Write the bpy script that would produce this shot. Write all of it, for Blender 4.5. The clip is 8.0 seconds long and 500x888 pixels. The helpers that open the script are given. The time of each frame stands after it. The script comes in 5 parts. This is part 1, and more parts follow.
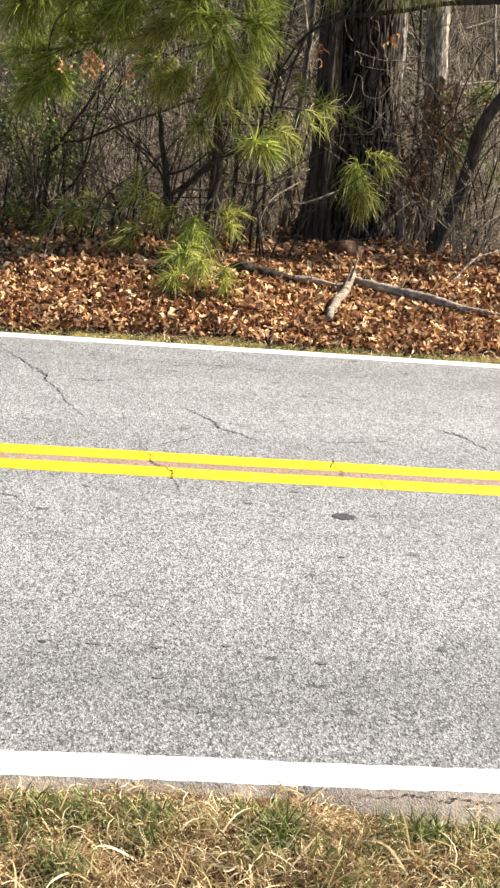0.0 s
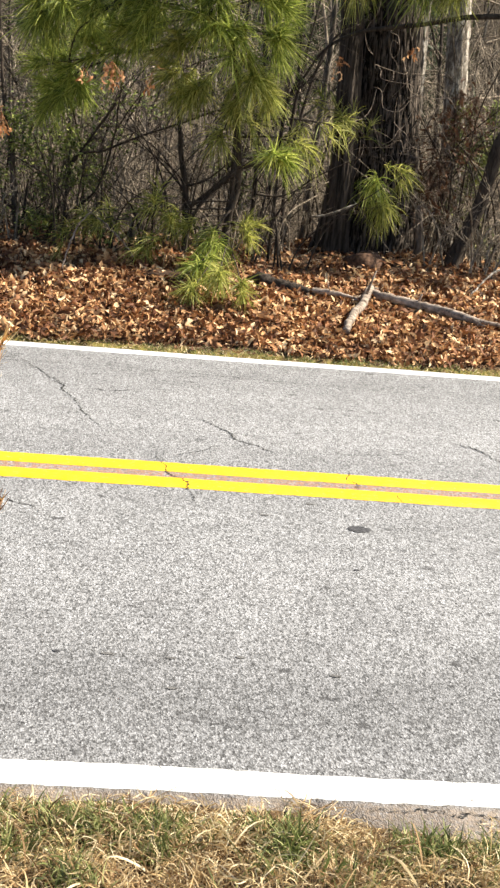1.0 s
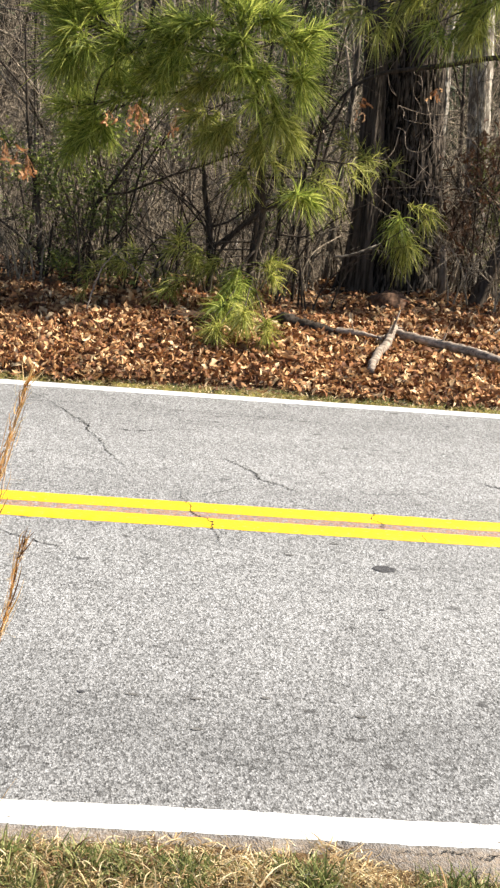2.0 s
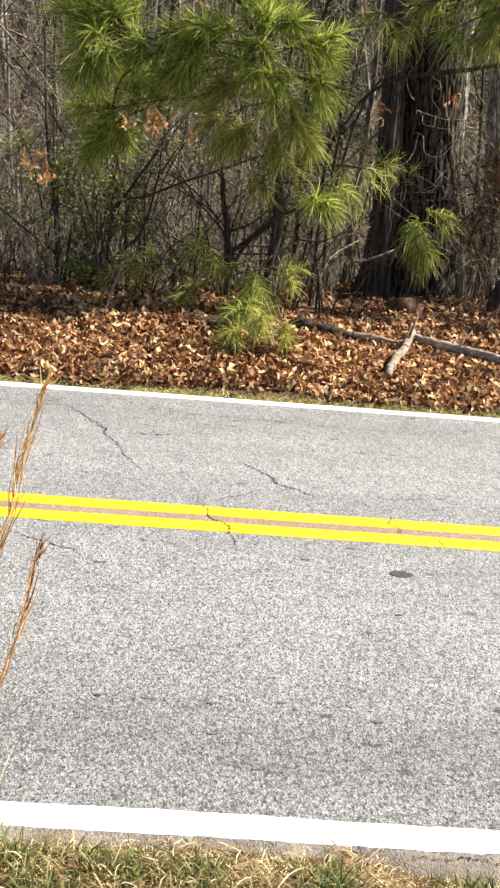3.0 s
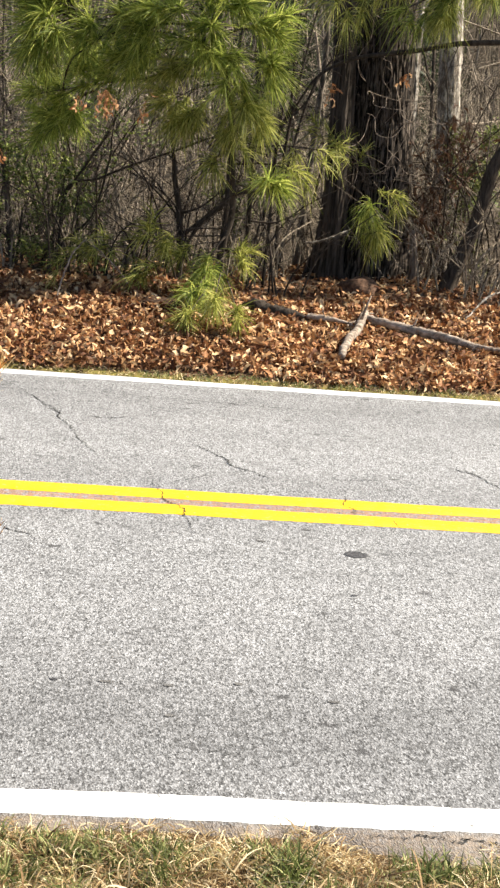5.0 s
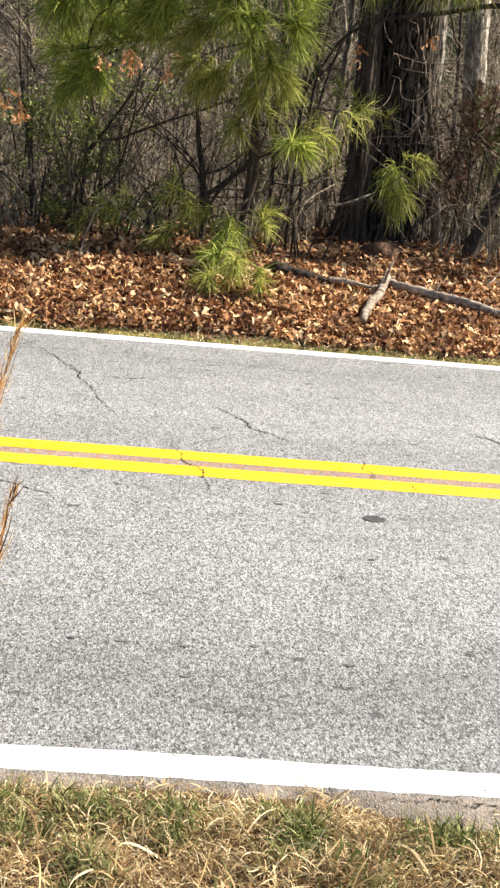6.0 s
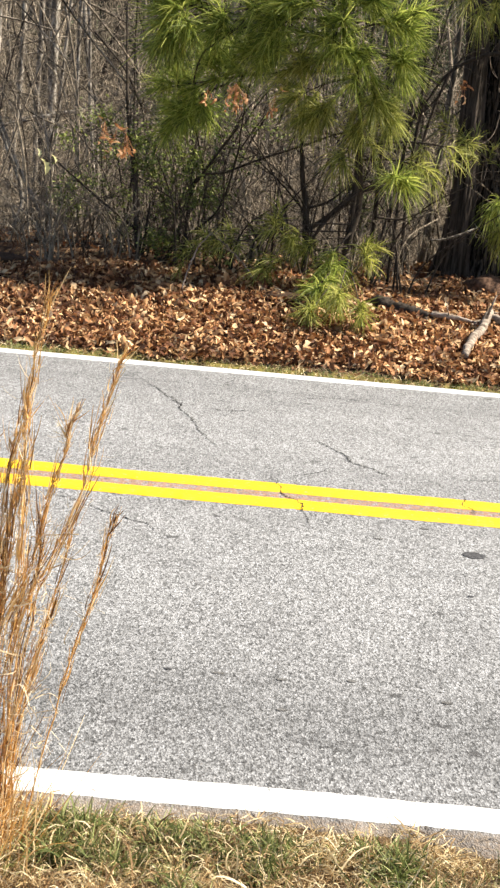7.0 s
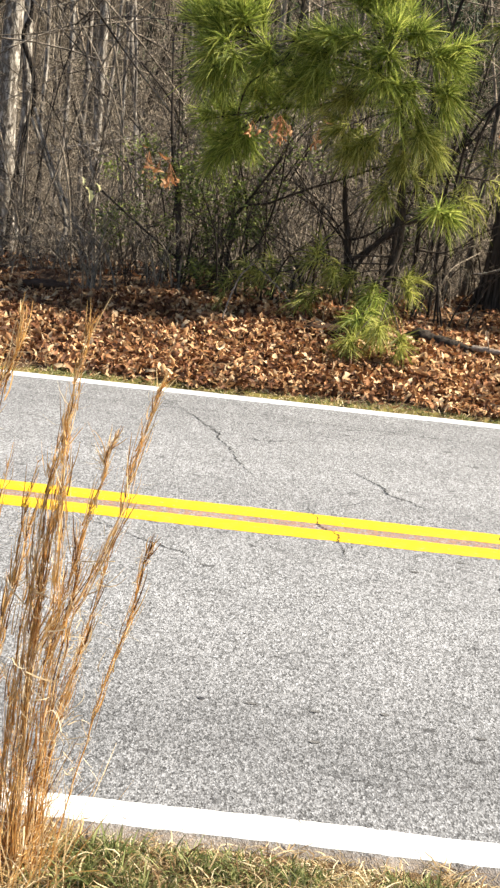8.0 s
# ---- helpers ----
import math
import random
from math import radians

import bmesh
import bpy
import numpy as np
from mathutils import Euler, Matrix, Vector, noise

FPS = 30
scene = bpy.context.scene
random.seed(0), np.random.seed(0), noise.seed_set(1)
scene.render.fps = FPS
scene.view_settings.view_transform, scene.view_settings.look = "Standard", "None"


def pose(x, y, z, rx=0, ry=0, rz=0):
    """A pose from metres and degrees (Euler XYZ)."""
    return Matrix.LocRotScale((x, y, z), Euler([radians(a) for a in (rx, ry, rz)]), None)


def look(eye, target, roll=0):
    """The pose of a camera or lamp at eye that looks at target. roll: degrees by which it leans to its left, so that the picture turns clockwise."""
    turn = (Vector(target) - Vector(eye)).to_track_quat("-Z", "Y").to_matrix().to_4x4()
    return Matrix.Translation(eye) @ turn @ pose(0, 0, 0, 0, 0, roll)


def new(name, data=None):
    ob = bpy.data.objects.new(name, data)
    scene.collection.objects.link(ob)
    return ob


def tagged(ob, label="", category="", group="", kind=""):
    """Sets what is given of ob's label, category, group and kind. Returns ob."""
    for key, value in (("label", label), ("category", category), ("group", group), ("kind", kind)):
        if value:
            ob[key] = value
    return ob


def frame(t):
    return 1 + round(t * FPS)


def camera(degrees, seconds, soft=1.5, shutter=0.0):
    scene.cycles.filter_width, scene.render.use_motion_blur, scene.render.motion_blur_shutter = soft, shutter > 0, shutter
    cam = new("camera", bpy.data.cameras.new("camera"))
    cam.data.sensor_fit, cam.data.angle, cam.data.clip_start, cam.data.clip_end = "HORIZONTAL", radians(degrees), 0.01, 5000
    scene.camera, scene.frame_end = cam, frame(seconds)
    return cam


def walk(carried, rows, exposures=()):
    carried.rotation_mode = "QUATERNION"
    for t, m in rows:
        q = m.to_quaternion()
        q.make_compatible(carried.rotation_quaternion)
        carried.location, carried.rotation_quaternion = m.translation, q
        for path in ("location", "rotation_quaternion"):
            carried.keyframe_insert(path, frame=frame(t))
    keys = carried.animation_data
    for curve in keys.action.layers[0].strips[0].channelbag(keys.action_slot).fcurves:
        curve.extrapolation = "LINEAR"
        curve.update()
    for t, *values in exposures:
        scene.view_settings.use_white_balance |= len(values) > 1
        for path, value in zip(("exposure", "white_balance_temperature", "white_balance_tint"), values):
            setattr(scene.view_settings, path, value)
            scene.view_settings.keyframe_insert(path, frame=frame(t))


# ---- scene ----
cam = camera(17.92, 8.0, soft=2.5)
EYE = 1.54  # a standing adult's raised telephone, above the road surface
# seconds, degrees up, degrees to the left of straight across the road, degrees of lean (picture anticlockwise)
TURNS = [
    (0.0, -13.005, -5.512, -4.611),
    (0.3, -12.705, -5.327, -4.800),
    (0.5, -12.338, -5.171, -4.887),
    (0.8, -12.399, -4.925, -5.095),
    (1.0, -12.633, -4.882, -5.064),
    (1.3, -12.236, -4.679, -5.088),
    (1.5, -12.251, -4.464, -5.083),
    (1.8, -12.323, -4.145, -5.165),
    (2.0, -11.277, -3.856, -4.714),
    (2.2, -11.916, -3.428, -5.001),
    (3.3, -10.086, -3.132, -4.742),
    (3.5, -9.391, -3.303, -4.734),
    (3.8, -9.406, -3.339, -4.823),
    (4.0, -7.651, -3.086, -4.523),
    (4.2, -6.988, -3.150, -4.533),
    (4.3, -7.016, -3.405, -4.199),
    (4.4, -9.459, -3.829, -4.643),
    (4.5, -11.797, -4.275, -4.737),
    (4.7, -11.873, -4.657, -4.620),
    (5.8, -10.872, -5.161, -4.666),
    (5.9, -11.590, -4.816, -4.892),
    (6.0, -13.090, -4.344, -5.373),
    (6.2, -12.981, -3.283, -5.453),
    (6.5, -12.766, -1.601, -5.305),
    (6.8, -12.668, -0.733, -5.397),
    (7.0, -12.228, -0.554, -5.342),
    (7.2, -12.014, -0.297, -5.642),
    (7.5, -10.903, 0.537, -5.746),
    (7.7, -10.973, 0.871, -5.975),
    (8.0, -11.281, 0.944, -6.153),
]
walk(cam, [(t, pose(0, 0, EYE, 90 + up, 0, left) @ pose(0, 0, 0, 0, 0, -lean)) for t, up, left, lean in TURNS],
     exposures=[(0.0, 1.45), (8.0, 1.45)])

# ---- light: a clear late-winter day, sun along the road from the right ----
SUN_AZ, SUN_EL = radians(84.0), radians(44.0)
world = bpy.data.worlds.new("sky")
scene.world = world
world.use_nodes = True
wn = world.node_tree.nodes
sky = wn.new("ShaderNodeTexSky")
sky.sky_type = "NISHITA"
sky.sun_disc = False
sky.dust_density = 1.4
sky.sun_elevation, sky.sun_rotation = SUN_EL, SUN_AZ
world.node_tree.links.new(sky.outputs[0], wn["Background"].inputs[0])
wn["Background"].inputs[1].default_value = 0.062
sun = new("sun", bpy.data.lights.new("sun", "SUN"))
sun.data.energy, sun.data.angle, sun.data.color = 5.0, radians(0.53), (1.0, 0.91, 0.76)
to_sun = Vector((math.sin(SUN_AZ) * math.cos(SUN_EL), math.cos(SUN_AZ) * math.cos(SUN_EL), math.sin(SUN_EL)))
sun.matrix_world = look(to_sun * 50, (0, 0, 0))


# ---- materials ----
class Shade:
    """A node material with short ways to add nodes."""

    def __init__(self, name, rough=0.85, spec=0.2):
        self.m = bpy.data.materials.new(name)
        self.m.use_nodes = True
        self.t = self.m.node_tree
        self.b = self.t.nodes["Principled BSDF"]
        self.b.inputs["Roughness"].default_value = rough
        self.b.inputs["Specular IOR Level"].default_value = spec

    def node(self, kind, **inputs):
        n = self.t.nodes.new(kind)
        for key, value in inputs.items():
            self.set(n, key.replace("_", " "), value)
        return n

    def set(self, n, key, value):
        if isinstance(value, bpy.types.NodeSocket):
            self.t.links.new(value, n.inputs[key])
        else:
            n.inputs[key].default_value = value

    def where(self, scale=(1, 1, 1)):
        """World-sized coordinates, stretched."""
        g = self.node("ShaderNodeNewGeometry")
        m = self.node("ShaderNodeMapping", Vector=g.outputs["Position"], Scale=scale)
        return m.outputs[0]

    def local(self, scale=(1, 1, 1)):
        c = self.node("ShaderNodeTexCoord")
        return self.node("ShaderNodeMapping", Vector=c.outputs["Object"], Scale=scale).outputs[0]

    def noise(self, at, scale, detail=4.0, rough=0.6):
        return self.node("ShaderNodeTexNoise", Vector=at, Scale=scale, Detail=detail, Roughness=rough).outputs[0]

    def cells(self, at, scale):
        return self.node("ShaderNodeTexVoronoi", Vector=at, Scale=scale)

    def ramp(self, fac, *stops):
        n = self.node("ShaderNodeValToRGB", Fac=fac)
        e = n.color_ramp.elements
        while len(e) < len(stops):
            e.new(0.5)
        for i, (p, c) in enumerate(stops):
            e[i].position, e[i].color = p, (*c, 1) if len(c) == 3 else c
        return n.outputs[0]

    def grey(self, fac, a, b, lo=0.0, hi=1.0):
        n = self.node("ShaderNodeMapRange", Value=fac)
        for i, v in enumerate((a, b, lo, hi)):
            n.inputs[i + 1].default_value = v
        return n.outputs[0]

    def mix(self, fac, a, b, blend="MIX"):
        n = self.t.nodes.new("ShaderNodeMix")
        n.data_type, n.blend_type = "RGBA", blend
        for key, v in ((0, fac), (6, a), (7, b)):
            if isinstance(v, bpy.types.NodeSocket):
                self.t.links.new(v, n.inputs[key])
            else:
                n.inputs[key].default_value = v if key == 0 else (*v, 1)
        return n.outputs[2]

    def island(self):
        return self.node("ShaderNodeNewGeometry").outputs["Random Per Island"]

    def single(self):
        return self.node("ShaderNodeObjectInfo").outputs["Random"]

    def done(self, colour, bump=None, strength=0.5, size=0.01, thin=0.0):
        self.set(self.b, "Base Color", colour)
        if bump is not None:
            n = self.node("ShaderNodeBump", Height=bump, Strength=strength, Distance=size)
            self.set(self.b, "Normal", n.outputs[0])
        if thin:
            tr = self.node("ShaderNodeBsdfTranslucent", Color=colour)
            mx = self.node("ShaderNodeMixShader", Fac=thin)
            self.t.links.new(self.b.outputs[0], mx.inputs[1])
            self.t.links.new(tr.outputs[0], mx.inputs[2])
            self.t.links.new(mx.outputs[0], self.t.nodes["Material Output"].inputs[0])
        return self.m


def asphalt_parts(s):
    """Colour and relief of worn grey asphalt with exposed stones, stretched across the road to look round from the
    camera.
    """
    at = s.where()
    stones = s.cells(s.where((1.0, 0.52, 1.0)), 250.0)
    tone = s.node("ShaderNodeSeparateColor", Color=stones.outputs["Color"]).outputs[0]
    col = s.ramp(tone, (0.0, (0.08, 0.08, 0.08)), (0.15, (0.15, 0.15, 0.15)), (0.4, (0.262, 0.265, 0.268)), (0.75, (0.36, 0.364, 0.37)), (1.0, (0.50, 0.505, 0.515)))
    gap = s.grey(stones.outputs["Distance"], 0.45, 0.85, 0.0, 0.4)
    col = s.mix(gap, col, (0.045, 0.044, 0.043))
    lumps = s.cells(s.where((1.0, 0.42, 1.0)), 150.0)
    lump = s.node("ShaderNodeSeparateColor", Color=lumps.outputs["Color"]).outputs[2]
    col = s.mix(1.0, col, s.ramp(lump, (0.0, (0.5, 0.5, 0.5)), (0.3, (0.89, 0.89, 0.897)), (1.0, (1.20, 1.20, 1.22))), "MULTIPLY")
    bands = s.noise(s.where((0.16, 1.1, 1)), 1.0, 3.0)
    col = s.mix(1.0, col, s.ramp(bands, (0.36, (0.88, 0.88, 0.88)), (0.64, (1.0, 1.0, 1.0))), "MULTIPLY")
    y = s.node("ShaderNodeSeparateXYZ", Vector=at).outputs[1]
    wheel = s.ramp(s.grey(y, 3.0, 9.2), (0.0, (0.74, 0.74, 0.74)), (0.14, (0.68, 0.68, 0.68)), (0.2, (0.78, 0.78, 0.78)), (0.33, (1.0, 1.0, 1.0)), (0.45, (0.85, 0.85, 0.85)), (0.62, (0.9, 0.9, 0.9)), (0.7, (1.0, 1.0, 1.0)), (0.8, (0.95, 0.95, 0.95)), (0.88, (0.78, 0.78, 0.78)), (0.97, (0.9, 0.9, 0.9)))
    col = s.mix(1.0, col, wheel, "MULTIPLY")
    worn = s.noise(at, 3.1, 5.0)
    col = s.mix(1.0, col, s.ramp(worn, (0.35, (1.0, 1.0, 1.0)), (0.75, (0.8, 0.8, 0.8))), "MULTIPLY")
    # scattered hollows where single stones have come out
    holes = s.cells(s.where((5.0, 6.4, 1.0)), 1.0)
    odd = s.node("ShaderNodeSeparateColor", Color=holes.outputs["Color"]).outputs[1]
    ragged = s.noise(at, 55.0, 3.0)
    rim = s.node("ShaderNodeMath", Value=0)
    rim.operation = "ADD"
    s.t.links.new(holes.outputs["Distance"], rim.inputs[0])
    s.t.links.new(s.grey(ragged, 0.3, 0.7, -0.09, 0.09), rim.inputs[1])
    pick = s.node("ShaderNodeMath")
    pick.operation = "MULTIPLY"
    s.t.links.new(s.grey(rim.outputs[0], 0.08, 0.14, 1.0, 0.0), pick.inputs[0])
    s.t.links.new(s.grey(odd, 0.4, 0.75, 0.0, 0.8), pick.inputs[1])
    col = s.mix(pick.outputs[0], col, (0.035, 0.034, 0.034))
    pits = s.noise(s.where((0.8, 1.1, 1)), 13.0, 6.0, 0.75)
    col = s.mix(s.grey(pits, 0.575, 0.62, 0.0, 0.4), col, (0.06, 0.058, 0.057))
    dust = s.noise(at, 60.0, 6.0, 0.7)
    # reddish grit caught between the two yellow lines
    seam = s.node("ShaderNodeMath")
    seam.operation = "MULTIPLY"
    middle = s.ramp(s.grey(y, 5.98, 6.38), (0.3, (0, 0, 0)), (0.38, (1, 1, 1)), (0.62, (1, 1, 1)), (0.7, (0, 0, 0)))
    s.t.links.new(middle, seam.inputs[0])
    s.t.links.new(s.grey(s.noise(at, 42.0, 3.0, 0.7), 0.42, 0.6, 0.9, 0.1), seam.inputs[1])
    col = s.mix(seam.outputs[0], col, (0.27, 0.145, 0.085))
    rim = s.node("ShaderNodeMath")
    rim.operation = "MULTIPLY"
    s.t.links.new(s.grey(y, 3.29, 3.24), rim.inputs[0])
    s.t.links.new(s.grey(dust, 0.35, 0.62, 0.25, 0.95), rim.inputs[1])
    col = s.mix(rim.outputs[0], col, (0.27, 0.215, 0.165))
    return col, stones.outputs["Distance"]


def make_asphalt():
    s = Shade("asphalt", 0.82, 0.3)
    col, dist = asphalt_parts(s)
    return s.done(col, dist, 0.45, 0.004)


def make_paint(name, fresh, worn_to):
    s = Shade(name, 0.6, 0.35)
    at = s.where()
    scuff = s.noise(at, 38.0, 6.0, 0.7)
    col = s.mix(s.grey(s.noise(at, 5.0, 3.0), 0.35, 0.75, 0.0, 0.25), fresh, worn_to)
    stones = s.cells(at, 135.0)
    col = s.mix(s.grey(scuff, 0.60, 0.67), col, (0.16, 0.14, 0.125))
    return s.done(col, stones.outputs["Distance"], 0.25, 0.004)


def make_bark(name, dark, pale, scale=1.0, rough=0.95, pieces=False, blotch=None, lying=False, hard=0.0, rise=1.6):
    s = Shade(name, rough, 0.1)
    at = s.where((1.6 * scale, 9 * scale, 9 * scale) if lying else (9 * scale, 9 * scale, rise * scale))
    n = s.noise(at, 2.2, 7.0, 0.66)
    spot = s.noise(s.where(), 26.0 * scale, 4.0)
    col = s.ramp(n, (0.33 + hard, dark), (0.52, tuple(0.5 * (a + b) for a, b in zip(dark, pale))), (0.7 - hard, pale))
    col = s.mix(s.grey(spot, 0.55, 0.8, 0.0, 0.5), col, tuple(0.7 * c for c in pale))
    if blotch:
        col = s.mix(s.grey(s.noise(s.where((1, 1, 0.4)), 26.0, 6.0, 0.75), 0.47, 0.53), col, blotch)
    tone = s.grey(s.island(), 0.0, 1.0, 0.15, 1.45) if pieces else s.grey(s.single(), 0.0, 1.0, 0.75, 1.2)
    mul = s.node("ShaderNodeVectorMath")
    mul.operation = "SCALE"
    s.set(mul, 0, col)
    s.t.links.new(tone, mul.inputs["Scale"])
    return s.done(mul.outputs[0], n, 0.8, 0.012)


def make_leafy(name, stops, thin=0.3, rough=0.7, vein=90.0, by_object=False, dark_patch=None, patch=1.7):
    s = Shade(name, rough, 0.25)
    col = s.ramp(s.single() if by_object else s.island(), *stops)
    n = s.noise(s.where(), vein, 3.0)
    # noise lays broad darker patches over the piece-by-piece tones
    if dark_patch:
        mottle = s.noise(s.where(), patch, 4.0)
        col = s.mix(s.grey(mottle, 0.42, 0.66, 0.0, 0.6), col, dark_patch)
    col = s.mix(s.grey(n, 0.4, 0.75, 0.0, 0.45), col, tuple(0.45 * c for c in stops[len(stops) // 2][1]))
    return s.done(col, n, 0.2, 0.003, thin)


ASPHALT = make_asphalt()
WHITE = make_paint("white road paint", (0.80, 0.80, 0.78), (0.66, 0.65, 0.62))
YELLOW = make_paint("yellow road paint", (0.84, 0.505, 0.008), (0.70, 0.40, 0.02))
BARK_DARK = make_bark("furrowed dark bark", (0.006, 0.005, 0.004), (0.14, 0.115, 0.095), 2.6, hard=0.12, rise=0.9)
BARK_SMOOTH = make_bark("smooth grey brown bark", (0.016, 0.013, 0.010), (0.11, 0.09, 0.075), 1.6, hard=0.05, rise=0.6)
BARK_BROWN = make_bark("grey brown bark", (0.016, 0.013, 0.010), (0.09, 0.073, 0.06), 2.0)
BARK_PALE = make_bark("pale bark", (0.10, 0.085, 0.068), (0.72, 0.66, 0.57), 1.7, blotch=(0.13, 0.11, 0.09))
BARK_GREY = make_bark("grey bark", (0.05, 0.042, 0.032), (0.34, 0.295, 0.24), 1.4, blotch=(0.09, 0.078, 0.063))
TWIG = make_bark("twigs", (0.035, 0.028, 0.021), (0.55, 0.46, 0.35), 3.0, pieces=True)
DRIFT = make_bark("weathered wood", (0.07, 0.053, 0.042), (0.42, 0.345, 0.28), 2.5)
# darker copy of the twigs: shade of the far wood is in its colour
TWIG_FAR = make_bark("distant twigs", (0.022, 0.018, 0.013), (0.22, 0.18, 0.13), 0.6, pieces=True)
LOG = make_bark("weathered log", (0.055, 0.04, 0.03), (0.55, 0.46, 0.38), 1.6, lying=True)
LITTER = make_leafy("dry oak leaves", ((0.0, (0.03, 0.011, 0.006)), (0.3, (0.15, 0.058, 0.026)), (0.55, (0.42, 0.20, 0.088)), (0.8, (0.74, 0.455, 0.22)), (1.0, (0.94, 0.73, 0.46))), 0.2, dark_patch=(0.075, 0.031, 0.014))
LITTER_ONE = make_leafy("dry oak leaf", ((0.0, (0.10, 0.04, 0.016)), (0.4, (0.36, 0.165, 0.062)), (1.0, (0.80, 0.52, 0.27))), 0.12, by_object=True)
BROWN_LEAF = make_leafy("brown dead leaves", ((0.0, (0.05, 0.024, 0.013)), (1.0, (0.15, 0.08, 0.045))), 0.25)
HANGING = make_leafy("hanging dead leaves", ((0.0, (0.20, 0.08, 0.032)), (0.5, (0.42, 0.20, 0.085)), (1.0, (0.70, 0.44, 0.24))), 0.4)
NEEDLE = make_leafy("pine needles", ((0.0, (0.065, 0.10, 0.02)), (0.5, (0.28, 0.355, 0.062)), (1.0, (0.72, 0.74, 0.19))), 0.55, 0.5)
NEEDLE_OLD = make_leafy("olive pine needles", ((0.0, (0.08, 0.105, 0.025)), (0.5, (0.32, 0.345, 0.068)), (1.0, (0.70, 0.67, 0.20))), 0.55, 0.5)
EVERGREEN = make_leafy("evergreen leaves", ((0.0, (0.03, 0.05, 0.014)), (0.6, (0.19, 0.235, 0.055)), (1.0, (0.42, 0.46, 0.13))), 0.25, 0.45)
# needle colour for distant crowns with their shade painted in
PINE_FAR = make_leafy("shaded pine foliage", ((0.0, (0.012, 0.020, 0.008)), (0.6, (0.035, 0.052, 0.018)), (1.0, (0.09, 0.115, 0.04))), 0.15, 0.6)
STRAW = make_leafy("dead grass", ((0.0, (0.06, 0.03, 0.015)), (0.28, (0.30, 0.19, 0.085)), (0.55, (0.68, 0.52, 0.27)), (1.0, (0.95, 0.84, 0.58))), 0.25, dark_patch=(0.21, 0.11, 0.05), patch=8.0)
GREEN = make_leafy("green grass", ((0.0, (0.05, 0.065, 0.022)), (0.5, (0.165, 0.20, 0.06)), (1.0, (0.46, 0.47, 0.21))), 0.35)
SEDGE = make_leafy("dry broomsedge", ((0.0, (0.10, 0.045, 0.02)), (0.14, (0.26, 0.12, 0.04)), (0.3, (0.66, 0.35, 0.10)), (0.7, (0.82, 0.52, 0.20)), (1.0, (0.97, 0.80, 0.50))), 0.3)
FLUFF = make_leafy("pale curled sheaths", ((0.0, (0.55, 0.38, 0.19)), (1.0, (0.95, 0.84, 0.62))), 0.35)

YELLOW_LEAF = make_leafy("pale yellow leaves", ((0.0, (0.62, 0.56, 0.18)), (1.0, (0.92, 0.88, 0.50))), 0.35)


def make_ground():
    s = Shade("soil and leaf litter", 0.95, 0.05)
    at = s.where()
    y = s.node("ShaderNodeSeparateXYZ", Vector=at).outputs[1]
    n = s.noise(at, 7.0, 6.0, 0.65)
    cells = s.cells(at, 14.0)
    tone = s.node("ShaderNodeSeparateColor", Color=cells.outputs["Color"]).outputs[0]
    litter = s.ramp(tone, (0.0, (0.035, 0.02, 0.013)), (0.5, (0.085, 0.05, 0.03)), (1.0, (0.17, 0.11, 0.07)))
    litter = s.mix(s.grey(n, 0.35, 0.7, 0.0, 0.6), litter, (0.09, 0.06, 0.04))
    edge = s.node("ShaderNodeMath")
    edge.operation = "ADD"
    s.t.links.new(y, edge.inputs[0])
    s.t.links.new(s.grey(n, 0.3, 0.7, -0.12, 0.12), edge.inputs[1])
    moss = s.ramp(n, (0.35, (0.09, 0.07, 0.03)), (0.6, (0.26, 0.23, 0.06)))
    soil = s.ramp(s.noise(at, 45.0, 6.0, 0.7), (0.35, (0.025, 0.016, 0.010)), (0.65, (0.12, 0.08, 0.045)))
    # litter darkens with distance: the wood's shade is put into the ground colour
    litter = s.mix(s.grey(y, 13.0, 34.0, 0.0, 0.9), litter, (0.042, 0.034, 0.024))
    col = s.mix(s.grey(edge.outputs[0], 9.20, 9.28), moss, litter)
    col = s.mix(s.grey(y, 5.0, 5.1), soil, col)
    return s.done(col, n, 0.7, 0.03)


GROUND = make_ground()


def make_plain(name, a, b, scale, rough=0.9):
    s = Shade(name, rough, 0.15)
    n = s.noise(s.where(), scale, 5.0)
    return s.done(s.ramp(n, (0.35, a), (0.65, b)), n, 0.5, 0.01)


TAR = make_plain("crack", (0.02, 0.02, 0.02), (0.05, 0.048, 0.045), 60)
SHADE_DARK = make_plain("shade-dark lump", (0.02, 0.012, 0.008), (0.075, 0.043, 0.026), 40)
STONE = make_plain("reddish stone", (0.04, 0.022, 0.015), (0.17, 0.10, 0.065), 34)
FAINT = make_plain("faint stain", (0.06, 0.058, 0.057), (0.17, 0.166, 0.16), 160)
STAIN = make_plain("dark stain", (0.03, 0.03, 0.032), (0.085, 0.085, 0.09), 90)


# ---- mesh building ----
def mesh_of(name, verts, faces, material, smooth=False):
    """A mesh from arrays: verts (n, 3); faces, arrays of (m, k) vertex numbers."""
    me = bpy.data.meshes.new(name)
    verts = np.asarray(verts, dtype=np.float32).reshape(-1, 3)
    groups = [np.asarray(f, dtype=np.int32) for f in faces if len(f)]
    loops = np.concatenate([f.ravel() for f in groups])
    counts = np.concatenate([np.full(len(f), f.shape[1], dtype=np.int32) for f in groups])
    starts = np.concatenate([[0], np.cumsum(counts)[:-1]]).astype(np.int32)
    me.vertices.add(len(verts))
    me.vertices.foreach_set("co", verts.ravel())
    me.loops.add(len(loops))
    me.loops.foreach_set("vertex_index", loops)
    me.polygons.add(len(counts))
